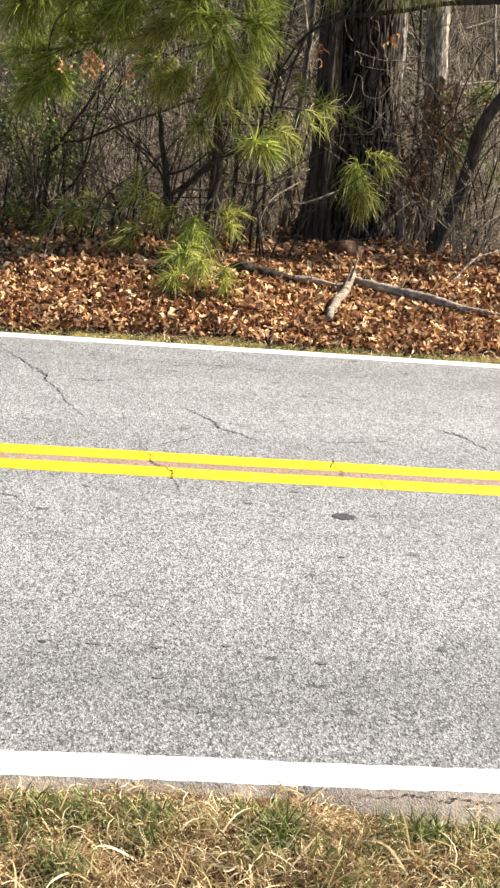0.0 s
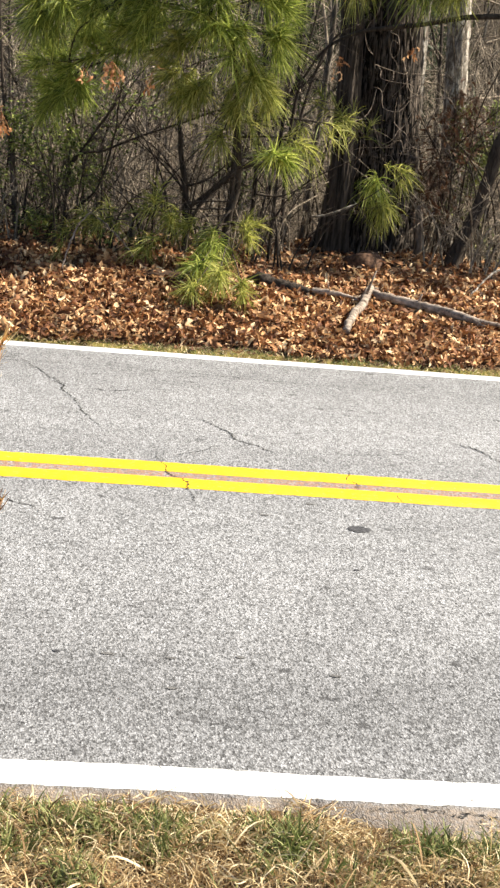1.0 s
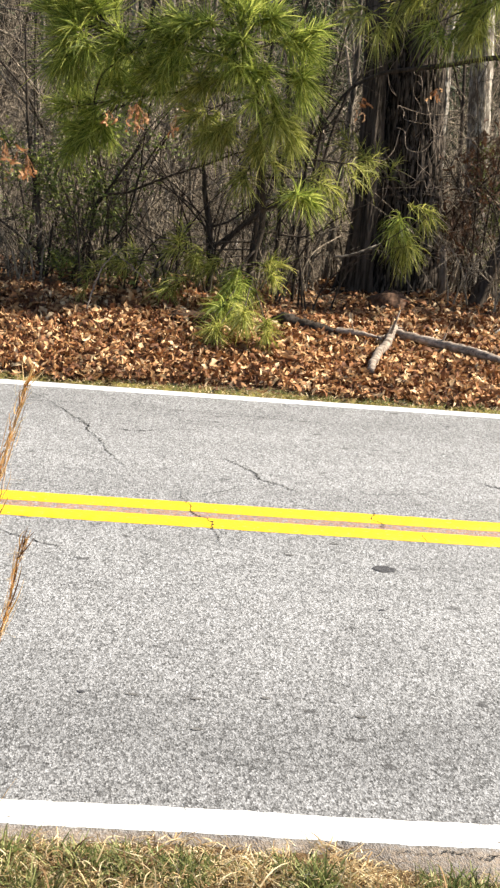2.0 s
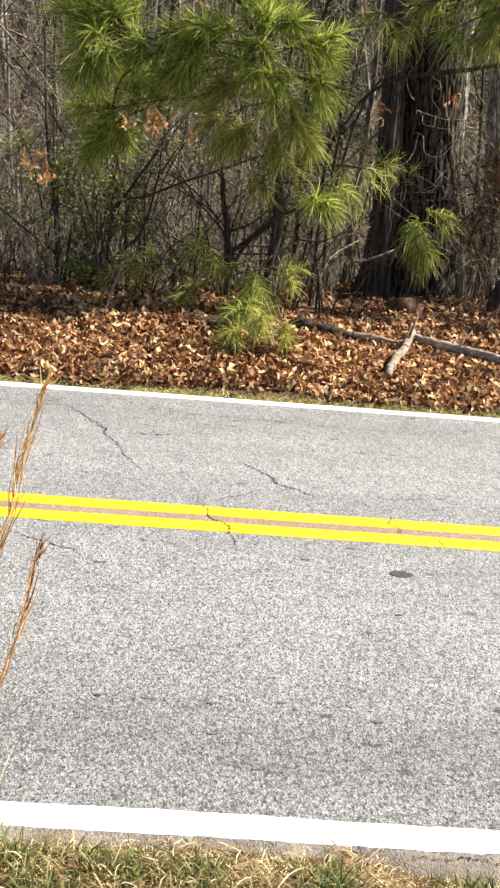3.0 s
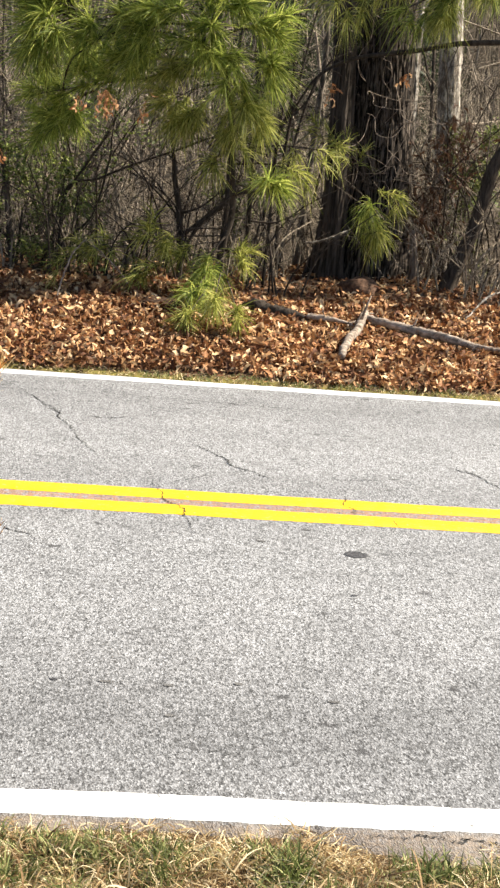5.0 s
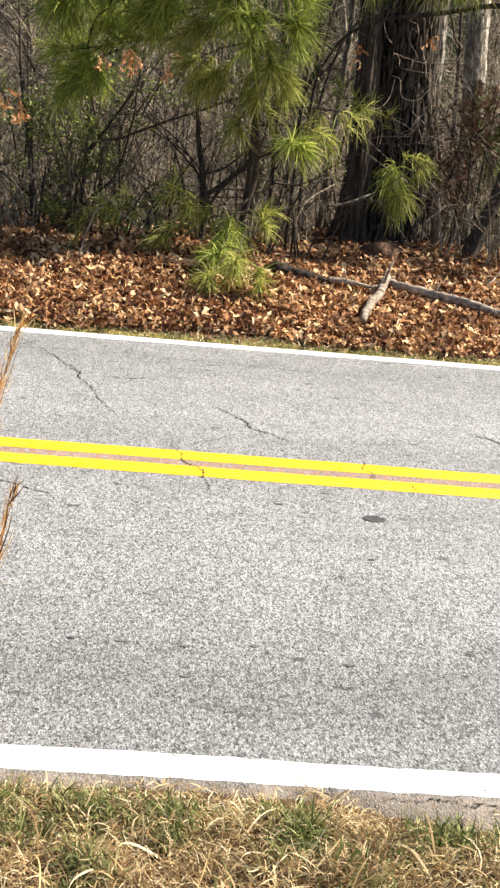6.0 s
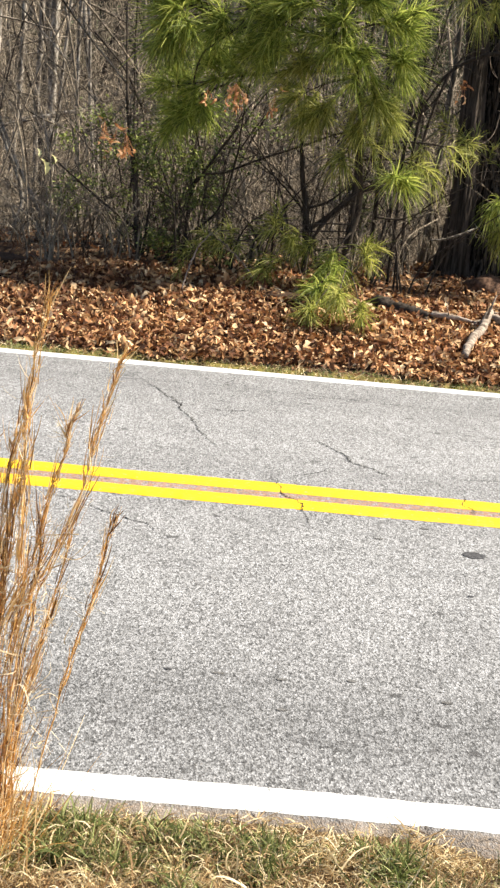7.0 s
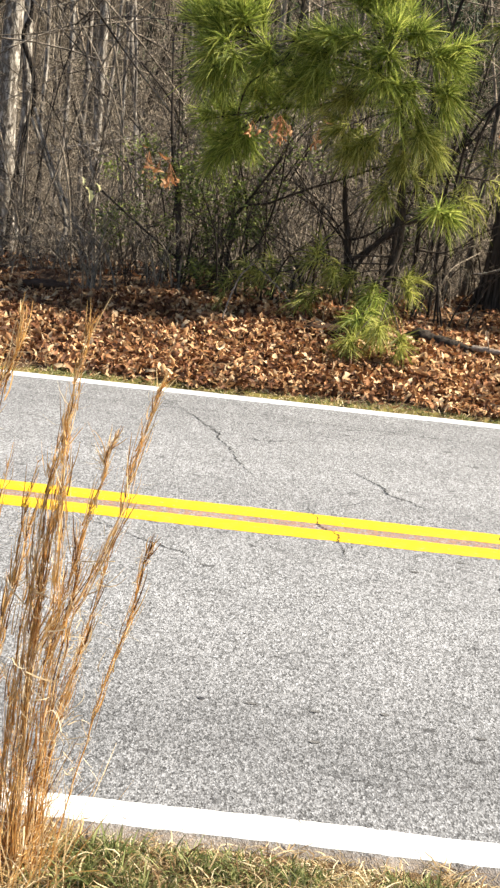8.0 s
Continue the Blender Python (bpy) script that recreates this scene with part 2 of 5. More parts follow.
    me.polygons.foreach_set("loop_start", starts)
    if smooth:
        me.polygons.foreach_set("use_smooth", np.ones(len(counts), dtype=bool))
    me.update(calc_edges=True)
    me.validate()
    me.materials.append(material)
    return me


class Heap:
    """Collects tubes, sticks and leaves into one mesh."""

    def __init__(self):
        self.v, self.f, self.n = [], [], 0

    def add(self, verts, faces):
        self.v.append(np.asarray(verts, dtype=np.float64).reshape(-1, 3))
        for f in faces:
            if len(f):
                self.f.append(np.asarray(f) + self.n)
        self.n += len(self.v[-1])

    def tube(self, points, radii, sides=7, cap=True, rough=0.0):
        pts = np.array(points, dtype=float)
        n = len(pts)
        rad = np.interp(np.linspace(0, 1, n), np.linspace(0, 1, len(radii)), radii)
        tan = np.gradient(pts, axis=0)
        tan /= np.linalg.norm(tan, axis=1)[:, None] + 1e-9
        ref = np.array([0.31, 0.95, 0.05]) if abs(tan[0][2]) > 0.5 else np.array([0.1, 0.2, 0.97])
        a = np.cross(tan, ref)
        a /= np.linalg.norm(a, axis=1)[:, None] + 1e-9
        b = np.cross(tan, a)
        ang = np.linspace(0, 2 * np.pi, sides, endpoint=False)
        r = rad[:, None] * (1 + rough * (np.random.rand(n, sides) - 0.5))
        v = pts[:, None] + r[..., None] * (np.cos(ang)[None, :, None] * a[:, None] + np.sin(ang)[None, :, None] * b[:, None])
        i = np.arange(n - 1)[:, None] * sides
        j = np.arange(sides)[None]
        k = (j + 1) % sides
        quads = np.stack([i + j, i + k, i + sides + k, i + sides + j], -1).reshape(-1, 4)
        faces = [quads]
        if cap:
            faces += [np.arange(sides)[None, ::-1], (np.arange(sides) + (n - 1) * sides)[None]]
        self.add(v.reshape(-1, 3), faces)

    def sticks(self, p0, p1, r0, r1, sides=3):
        p0, p1 = np.asarray(p0, float), np.asarray(p1, float)
        n = len(p0)
        if not n:
            return
        r0, r1 = np.broadcast_to(r0, n), np.broadcast_to(r1, n)
        t = p1 - p0
        t = t / (np.linalg.norm(t, axis=1)[:, None] + 1e-9)
        ref = np.where(np.abs(t[:, 2:]) > 0.8, np.array([[1.0, 0.2, 0]]), np.array([[0, 0.1, 1.0]]))
        a = np.cross(t, ref)
        a /= np.linalg.norm(a, axis=1)[:, None] + 1e-9
        b = np.cross(t, a)
        ang = np.linspace(0, 2 * np.pi, sides, endpoint=False)
        o = np.cos(ang)[None, :, None] * a[:, None] + np.sin(ang)[None, :, None] * b[:, None]
        v = np.concatenate([p0[:, None] + r0[:, None, None] * o, p1[:, None] + r1[:, None, None] * o], 1)
        base = np.arange(n)[:, None] * 2 * sides
        j = np.arange(sides)[None]
        k = (j + 1) % sides
        self.add(v.reshape(-1, 3), [np.stack([base + j, base + k, base + sides + k, base + sides + j], -1).reshape(-1, 4)])

    def blades(self, base, tip, sag, width, segments=3, rng=None):
        """Thin strips from base to tip that bow by sag (arrays)."""
        rng = rng or np.random.default_rng(1)
        base, tip, sag = (np.asarray(q, float) for q in (base, tip, sag))
        n = len(base)
        width = np.broadcast_to(width, n)
        along = tip - base
        side = np.cross(along, rng.normal(size=(n, 3)))
        side /= np.linalg.norm(side, axis=1)[:, None] + 1e-9
        rows = []
        for i in range(segments + 1):
            u = i / segments
            mid = base + along * u + sag * (4 * u * (1 - u))
            w = width * (1 - 0.82 * u ** 1.5) * 0.5
            rows += [mid - side * w[:, None], mid + side * w[:, None]]
        v = np.stack(rows, 1)
        st = np.arange(n)[:, None] * 2 * (segments + 1) + 2 * np.arange(segments)[None]
        self.add(v.reshape(-1, 3), [np.stack([st, st + 1, st + 3, st + 2], -1).reshape(-1, 4)])

    def shapes(self, verts, faces, places, turns, sizes):
        """Copies of one small shape: places (n, 3), turns (n, 3, 3), sizes (n,)."""
        v = np.einsum("nij,vj->nvi", turns, verts) * np.asarray(sizes)[:, None, None] + np.asarray(places)[:, None]
        off = np.arange(len(places))[:, None, None] * len(verts)
        self.add(v.reshape(-1, 3), [(np.asarray(faces)[None] + off).reshape(-1, np.shape(faces)[1])])

    def mesh(self, name, material, smooth=False):
        widths = sorted({f.shape[1] for f in self.f})
        return mesh_of(name, np.concatenate(self.v), [np.concatenate([f for f in self.f if f.shape[1] == w]) for w in widths], material, smooth)


def turns_of(rng, n, tilt):
    """Random turns about z, then tilted by up to about that many radians."""
    a, b, c = rng.uniform(0, 2 * np.pi, n), rng.normal(0, tilt, n), rng.normal(0, tilt, n)
    ca, sa, cb, sb, cc, sc = np.cos(a), np.sin(a), np.cos(b), np.sin(b), np.cos(c), np.sin(c)
    z, o = np.zeros(n), np.ones(n)
    ra = np.stack([np.stack([ca, -sa, z], -1), np.stack([sa, ca, z], -1), np.stack([z, z, o], -1)], 1)
    rb = np.stack([np.stack([o, z, z], -1), np.stack([z, cb, -sb], -1), np.stack([z, sb, cb], -1)], 1)
    rc = np.stack([np.stack([cc, z, sc], -1), np.stack([z, o, z], -1), np.stack([-sc, z, cc], -1)], 1)
    return rb @ rc @ ra


def part(name, me, parent, label=""):
    ob = new(name, me)
    ob.parent = parent
    if label:
        ob["label"] = label
    return ob


def thing(name, at, label, category, group="", kind=""):
    """An Empty at a thing's base; its parts are given in world metres and moved to it."""
    ob = new(name)
    ob.empty_display_size = 0.05
    ob.location = at
    return tagged(ob, label, category, group, kind)


def under(name, heap, material, parent, label="", smooth=False):
    """A heap in world metres becomes one part of a thing."""
    top = parent
    shift = np.zeros(3)
    while top:
        shift += np.array(top.location)
        top = top.parent
    heap.v = [v - shift for v in heap.v]
    return part(name, heap.mesh(name, material, smooth), parent, label)


def curve_through(points, steps=6):
    """A smooth line through a few points."""
    p = [Vector(q) for q in points]
    p = [p[0] * 2 - p[1]] + p + [p[-1] * 2 - p[-2]]
    out = []
    for i in range(1, len(p) - 2):
        for k in range(steps):
            u = k / steps
            a, b, c, d = p[i - 1], p[i], p[i + 1], p[i + 2]
            out.append(0.5 * ((2 * b) + (c - a) * u + (2 * a - 5 * b + 4 * c - d) * u * u + (3 * b - a - 3 * c + d) * u ** 3))
    return [tuple(q) for q in out + [p[-2]]]


# ---- the lie of the land: y runs across the road, away from the eye ----
LAND_Y = (-400, 1.0, 2.6, 3.08, 3.27, 3.33, 9.05, 9.12, 9.3, 10.2, 11, 11.6, 12.4, 13.2, 15, 20, 30, 60, 90, 140, 400, 2500)
LAND_Z = (-0.4, -0.10, -0.04, -0.005, -0.003, -0.09, -0.09, -0.008, 0.012, 0.14, 0.25, 0.29, 0.30, 0.25, 0.02, -0.5, -0.9, 0.9, 6.6, 16.5, 19, 19)


def land(x, y):
    x, y = np.asarray(x, float), np.asarray(y, float)
    z = np.interp(y, LAND_Y, LAND_Z)
    wild = np.clip((y - 9.3) / 1.5, 0, 1)
    z = z + wild * (0.025 * np.sin(2.1 * x + 1.3 * y) + 0.018 * np.sin(4.7 * x - 2.9 * y + 1) + 0.012 * np.sin(9.1 * x + 7.7 * y))
    return z + np.clip((y - 20) / 40, 0, 1) * 0.5 * np.sin(0.13 * x + 0.21 * y)


def build_ground():
    xs = np.concatenate([-np.geomspace(2500, 6.2, 40), np.arange(-6, 6.01, 0.12), np.geomspace(6.2, 2500, 40)])
    ys = np.concatenate([-np.geomspace(2000, 2, 30), np.arange(-1.8, 2.9, 0.3), np.arange(2.9, 3.4, 0.08), [5, 7, 8.8, 9.0, 9.06], np.arange(9.1, 16, 0.13), np.geomspace(16.2, 140, 50), np.geomspace(150, 2500, 20)])
    gx, gy = np.meshgrid(xs, ys)
    v = np.stack([gx, gy, land(gx, gy)], -1).reshape(-1, 3)
    w = len(xs)
    i = (np.arange(len(ys) - 1)[:, None] * w + np.arange(w - 1)[None]).ravel()
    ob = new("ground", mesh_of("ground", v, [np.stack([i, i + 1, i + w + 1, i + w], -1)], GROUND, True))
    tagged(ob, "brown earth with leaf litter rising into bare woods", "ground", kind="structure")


build_ground()


# ---- road ----
NEAR_LINE, MIDDLE, FAR_LINE = 3.333, 6.183, 9.033


def strip(name, xs, y0, y1, z0, z1, material, low=None, across=1):
    """A strip along the road between two edges, with its sides."""
    h = Heap()
    n = len(xs)
    low = z0 - 0.004 if low is None else low
    rows = [np.stack([xs, y0, np.full(n, low)], -1)]
    for u in np.linspace(0, 1, across + 1):
        rows.append(np.stack([xs, y0 + (y1 - y0) * u, np.full(n, z0 + (z1 - z0) * u)], -1))
    rows.append(np.stack([xs, y1, np.full(n, low)], -1))
    i = (np.arange(across + 2)[:, None] * n + np.arange(n - 1)[None]).ravel()
    h.add(np.concatenate(rows), [np.stack([i, i + 1, i + n + 1, i + n], -1)])
    return h.mesh(name, material)


def build_road():
    rng = np.random.default_rng(3)
    xs = np.concatenate([[-400, -120, -40, -15], np.arange(-8, 8.001, 0.025), [15, 40, 120, 400]])
    rag = sum(a * np.sin(xs * f + p) for a, f, p in ((0.012, 3.1, 0.4), (0.008, 11.0, 1.0), (0.006, 27.0, 2.2))) + rng.normal(0, 0.004, len(xs))
    near = 3.20 + rag - 0.085 / (1 + np.exp(-(xs - 0.56) * 22)) / (1 + np.exp((xs - 1.9) * 10))
    far = 9.118 + 0.6 * rag[::-1]
    road = new("road", strip("road", xs, near, far, 0.0, 0.0, ASPHALT, -0.08, 24))
    tagged(road, "worn grey asphalt road with fine cracks", "road", kind="structure")

    def line(name, mid, width, material, label):
        a = mid - width / 2 + rng.normal(0, 0.002, len(xs)) + 0.002 * np.sin(xs * 9)
        b = mid + width / 2 + rng.normal(0, 0.002, len(xs)) + 0.002 * np.sin(xs * 7 + 1)
        tagged(new(name, strip(name, xs, a, b, 0.0014, 0.0014, material, 0.0004)), label, "road marking", kind="structure")

    line("edge_line", NEAR_LINE, 0.127, WHITE, "solid white painted edge line on asphalt")
    line("edge_line", FAR_LINE, 0.135, WHITE, "solid white painted edge line beside leaf litter")
    line("centre_line", MIDDLE - 0.125, 0.155, YELLOW, "solid yellow painted centre line of a pair")
    line("centre_line", MIDDLE + 0.125, 0.155, YELLOW, "solid yellow painted centre line of a pair")

    def crack(points, width, seed):
        """A thin wandering crack, filled with dirt, drawn through a few points of the road."""
        r = np.random.default_rng(seed)
        pts = np.array(curve_through([(x, y, 0.0028) for x, y in points], 10))
        fine = np.linspace(0, len(pts) - 1, 3 * len(pts))
        pts = np.stack([np.interp(fine, np.arange(len(pts)), pts[:, k]) for k in range(3)], -1)
        reach = float(np.linalg.norm(pts[-1] - pts[0]))
        drift = np.cumsum(r.normal(0, min(0.0035, 0.012 * reach), (len(pts), 2)), 0)
        drift -= np.linspace(0, 1, len(pts))[:, None] * drift[-1]
        pts[:, :2] += drift + r.normal(0, min(0.003, 0.008 * reach), (len(pts), 2))
        w = 0.43 * width * np.clip(r.normal(0.75, 0.5, len(pts)), 0.08, 1.7) * np.sin(np.linspace(0.15, np.pi - 0.15, len(pts))) ** 0.5
        t = np.gradient(pts[:, :2], axis=0)
        t /= np.linalg.norm(t, axis=1)[:, None] + 1e-9
        side = np.stack([-t[:, 1], t[:, 0], np.zeros(len(t))], -1) * w[:, None]
        side[:, 1] *= 1.6
        n = len(pts)
        i = np.arange(n - 1)
        me = mesh_of("crack", np.concatenate([pts - side, pts + side]), [np.stack([i, i + 1, i + n + 1, i + n], -1)], TAR)
        part("crack", me, road, "dark crack across asphalt and paint")

    crack([(0.155, 6.52), (0.185, 6.325), (0.181, 6.209), (0.245, 6.121), (0.274, 5.949), (0.32, 5.70)], 0.006, 1)
    crack([(0.36, 7.34), (0.416, 7.19), (0.475, 7.06), (0.517, 6.90), (0.60, 6.80), (0.68, 6.72)], 0.0075, 2)
    crack([(-0.66, 8.78), (-0.50, 8.47), (-0.36, 8.12), (-0.30, 7.92), (-0.265, 7.78), (-0.20, 7.45), (-0.13, 7.2), (-0.08, 7.0)], 0.007, 3)
    crack([(-0.40, 8.02), (-0.31, 7.94), (-0.22, 7.9)], 0.006, 13)
    crack([(1.60, 7.18), (1.675, 6.95), (1.70, 6.84), (1.77, 6.70)], 0.006, 14)
    crack([(-0.14, 7.85), (-0.05, 7.84), (0.05, 7.89)], 0.008, 15)
    crack([(0.12, 7.98), (0.2, 7.96), (0.3, 7.99)], 0.006, 16)
    crack([(0.9, 6.78), (1.05, 6.76), (1.2, 6.8)], 0.004, 17)
    crack([(-0.9, 8.50), (-0.538, 8.497), (-0.174, 8.508), (0.347, 8.47), (0.805, 8.41), (1.141, 8.375), (1.5, 8.35)], 0.005, 4)
    crack([(0.970, 6.45), (0.976, 6.253), (0.99, 6.15)], 0.005, 5)
    crack([(0.434, 6.75), (0.342, 6.618), (0.242, 6.468)], 0.004, 6)
    crack([(-0.72, 5.93), (-0.582, 5.84), (-0.459, 5.704), (-0.347, 5.629), (-0.20, 5.42)], 0.006, 7)
    crack([(1.60, 7.12), (1.642, 7.066), (1.70, 6.93)], 0.007, 8)
    crack([(0.148, 3.43), (0.153, 3.40), (0.158, 3.37)], 0.002, 9)
    crack([(-1.1, 7.45), (-0.9, 7.3), (-0.6, 7.25)], 0.005, 10)
    crack([(0.60, 3.215), (0.72, 3.228), (0.84, 3.222), (1.0, 3.215), (1.15, 3.225)], 0.0035, 12)
    crack([(1.12, 6.10), (1.13, 6.04), (1.135, 5.98)], 0.004, 11)

    def blot(x, y, w, d, seed):
        """A dark tar spot with an uneven rim."""
        r = np.random.default_rng(seed)
        a = np.linspace(0, 2 * np.pi, 22, endpoint=False)
        k = 1 + 0.1 * r.normal(size=22)
        v = np.stack([x + w / 2 * np.cos(a) * k, y + d / 2 * np.sin(a) * k, np.full(22, 0.0022)], -1)
        v = np.concatenate([v, [[x, y, 0.0024]]])
        i = np.arange(22)
        part("tar_spot", mesh_of("tar_spot", v, [np.stack([i, (i + 1) % 22, np.full(22, 22)], -1)], STAIN if seed < 4 else FAINT), road, "small dark tar spot")

    blot(0.900, 5.545, 0.085, 0.085, 1)
    for k, (x, y, w) in enumerate(((0.825, 5.036, 0.022), (-0.126, 4.111, 0.022), (0.012, 4.112, 0.035), (0.187, 4.105, 0.03), (0.38, 4.143, 0.028), (0.185, 3.884, 0.03), (0.634, 4.041, 0.03), (0.56, 5.66, 0.04), (0.75, 5.86, 0.04))):
        blot(x, y, w, 0.02 if k < 2 else 0.018, k + 2)


build_road()


# ---- leaf litter ----
def oak_leaf(seed, steps=8):
    """A curled lobed leaf about 1 long: two halves folded along the rib."""
    r = np.random.default_rng(seed)
    u = np.linspace(0, 1, steps)
    lobes = np.array([0.03, 0.13, 0.09, 0.24, 0.14, 0.27, 0.15, 0.02] if steps == 8 else [0.03, 0.2, 0.14, 0.26, 0.02]) * r.uniform(0.5, 0.95)
    fold, bend = r.uniform(0.2, 1.1), r.uniform(-0.7, 0.9)
    rib = np.stack([u - 0.5, 0.05 * np.sin(u * 5 + r.uniform(0, 6)), bend * (u - 0.5) ** 2 * 1.6], -1)
    curl = r.uniform(-0.1, 0.3) * np.sin(u * 7 + r.uniform(0, 6))
    left = rib + np.stack([0 * u, lobes, lobes * fold + lobes * curl], -1)
    right = rib + np.stack([0 * u, -lobes, lobes * fold * r.uniform(0.2, 1.3) - lobes * curl], -1)
    v = np.concatenate([rib, left, right])
    i, n = np.arange(steps - 1), steps
    return v, np.concatenate([np.stack([i, i + 1, i + n + 1, i + n], -1), np.stack([i + 1, i, i + 2 * n, i + 2 * n + 1], -1)])


LEAVES = [oak_leaf(k) for k in range(8)]
LIGHT_LEAVES = [oak_leaf(20 + k, 5) for k in range(8)]


def build_litter():
    rng = np.random.default_rng(11)
    top = thing("leaf_litter", (0, 9.4, 0), "thick layer of dry brown oak leaves on the bank", "leaf litter", kind="stuff")
    h = Heap()
    # sparse leaves behind the left crest let dark ground stand in for shade
    for count, x0, x1, y0, y1, lift in ((26000, -2.5, 3.5, 9.2, 11.35, 0.055), (1600, -5.5, -2.5, 9.2, 11.35, 0.055), (1600, 3.5, 6.5, 9.2, 11.35, 0.055), (1600, -5.5, 0.0, 11.35, 13.5, 0.05), (4200, 0.0, 5.0, 11.35, 13.2, 0.05), (1500, -5.5, 6.5, 13.5, 15.5, 0.05), (1800, -9, 11, 15.5, 30, 0.05)):
        x, y = rng.uniform(x0, x1, count), rng.uniform(y0, y1, count)
        keep = y > 9.27 + 0.04 * np.sin(3 * x) + 0.04 * np.sin(8.3 * x + 2) + rng.normal(0, 0.04, count)
        x, y = x[keep], y[keep]
        z = land(x, y) + rng.uniform(0.008, lift, len(x))
        kind = rng.integers(0, 8, len(x))
        size = rng.uniform(0.036, 0.096, len(x)) * (1 if y1 < 16 else 1.3)
        tilt = turns_of(rng, len(x), 0.8)
        for k in range(8):
            m = kind == k
            h.shapes(*LIGHT_LEAVES[k], np.stack([x, y, z], -1)[m], tilt[m], size[m])
    # single leaves blown over the verge and the pavement's edge
    x = rng.uniform(-4, 5, 70)
    y = 9.12 + np.abs(rng.normal(0, 0.16, 70))
    h.shapes(*LEAVES[3], np.stack([x, y, land(x, y) + 0.03], -1), turns_of(rng, 70, 0.4), rng.uniform(0.05, 0.1, 70))
    under("layer", h, LITTER, top)["kind"] = "stuff"
    meshes = []
    for k, (v, f) in enumerate(LEAVES):
        meshes.append(mesh_of("leaf", v, [f], LITTER_ONE))
    for k in range(280):
        x, y = rng.uniform(-0.6, 2.6), 9.4 + 0.9 * rng.random() ** 1.3
        ob = part("leaf", meshes[k % 8], top)
        turn = Matrix(turns_of(rng, 1, 0.6)[0].tolist()).to_4x4()
        s = rng.uniform(0.05, 0.10)
        ob.matrix_basis = Matrix.Translation((x, y - 9.4, float(land(x, y)) + rng.uniform(0.04, 0.065))) @ turn @ Matrix.Diagonal((s, s, s, 1))


build_litter()


# ---- grass ----
def build_grass():
    rng = np.random.default_rng(5)

    def mat_of_blades(count, x0, x1, y0, y1, long, lean, width, lift=0.0, clumps=0.0, each=26):
        x, y = rng.uniform(x0, x1, count), rng.uniform(y0, y1, count)
        if clumps:
            c = max(4, int(count / each))
            cx, cy = rng.uniform(x0, x1, c), rng.uniform(y0, y1, c)
            k = rng.integers(0, c, count)
            x, y = cx[k] + rng.normal(0, clumps, count), np.minimum(cy[k] + rng.normal(0, clumps, count), y1)
        if y1 < 5:
            y = y - (0.015 + 0.06 / (1 + np.exp(-(x - 0.56) * 22))) * np.clip((y - 2.7) / 0.3, 0, 1)
        base = np.stack([x, y, land(x, np.minimum(y, 3.24)) if y1 < 5 else land(x, y)], -1)
        base[:, 2] += lift * rng.random(count)
        if y1 < 5:
            lump = np.sin(9.0 * x + 4 * np.sin(7 * y)) * np.sin(13.0 * y + 3 * np.sin(5 * x))
            base[:, 2] += 0.036 * np.clip(lump, -0.3, 1) * np.clip((3.08 - y) / 0.2, 0, 1)
        a = rng.uniform(0, 2 * np.pi, count)
        tilt = np.clip(rng.normal(lean, 0.3, count), 0.05, 1.5)
        size = long * rng.uniform(0.45, 1.25, count)
        way = np.stack([np.cos(a) * np.sin(tilt), np.sin(a) * np.sin(tilt), np.cos(tilt)], -1)
        sag = np.stack([0 * x, 0 * x, 0.14 * size], -1) + rng.normal(0, 0.13, (count, 3)) * size[:, None]
        tip = base + way * size[:, None]
        tip[:, 2] = np.maximum(tip[:, 2], base[:, 2] + 0.004)
        return base, tip, sag, width * rng.uniform(0.6, 1.3, count)

    dead = Heap()
    dead.blades(*mat_of_blades(15000, -1.4, 1.6, 2.35, 3.09, 0.055, 1.25, 0.0028, 0.02), 3, rng)
    dead.blades(*mat_of_blades(5000, -1.4, 0.55, 3.05, 3.18, 0.05, 1.3, 0.0028, 0.01), 3, rng)
    dead.blades(*mat_of_blades(24000, -1.4, 1.6, 2.35, 3.08, 0.062, 1.05, 0.0027, 0.012, 0.028, 60), 3, rng)
    dead.blades(*mat_of_blades(3600, -1.4, 1.6, 2.5, 3.10, 0.075, 1.3, 0.0032, 0.04), 4, rng)
    dead.blades(*mat_of_blades(300, -1.4, 1.6, 2.45, 3.04, 0.13, 1.35, 0.0044, 0.05), 6, rng)
    dead.blades(*mat_of_blades(1300, -1.4, 0.58, 3.13, 3.25, 0.05, 1.45, 0.0032, 0.004, 0.03), 3, rng)
    dead.blades(*mat_of_blades(2200, 0.5, 1.6, 3.04, 3.20, 0.035, 1.4, 0.0025, 0.004), 3, rng)
    dead.blades(*mat_of_blades(300, 0.58, 1.6, 3.18, 3.34, 0.03, 1.45, 0.0025, 0.003, 0.02), 3, rng)
    for x0, x1 in ((-6, -1.35), (1.55, 6)):
        dead.blades(*mat_of_blades(16000, x0, x1, 2.2, 3.12, 0.08, 1.15, 0.005, 0.02), 1, rng)
    dead.blades(*mat_of_blades(34000, -6, 6, -2.5, 2.4, 0.11, 1.15, 0.006, 0.02), 1, rng)
    dead.blades(*mat_of_blades(4500, -5, 6, 9.12, 9.32, 0.03, 1.2, 0.005), 2, rng)
    tagged(new("dead_grass", dead.mesh("dead_grass", STRAW)), "matted tan dead grass along the pavement edge", "grass", kind="stuff")
    live = Heap()
    live.blades(*mat_of_blades(4000, -1.4, 1.6, 2.5, 3.08, 0.055, 0.85, 0.0042, 0.02, 0.03, 90), 4, rng)
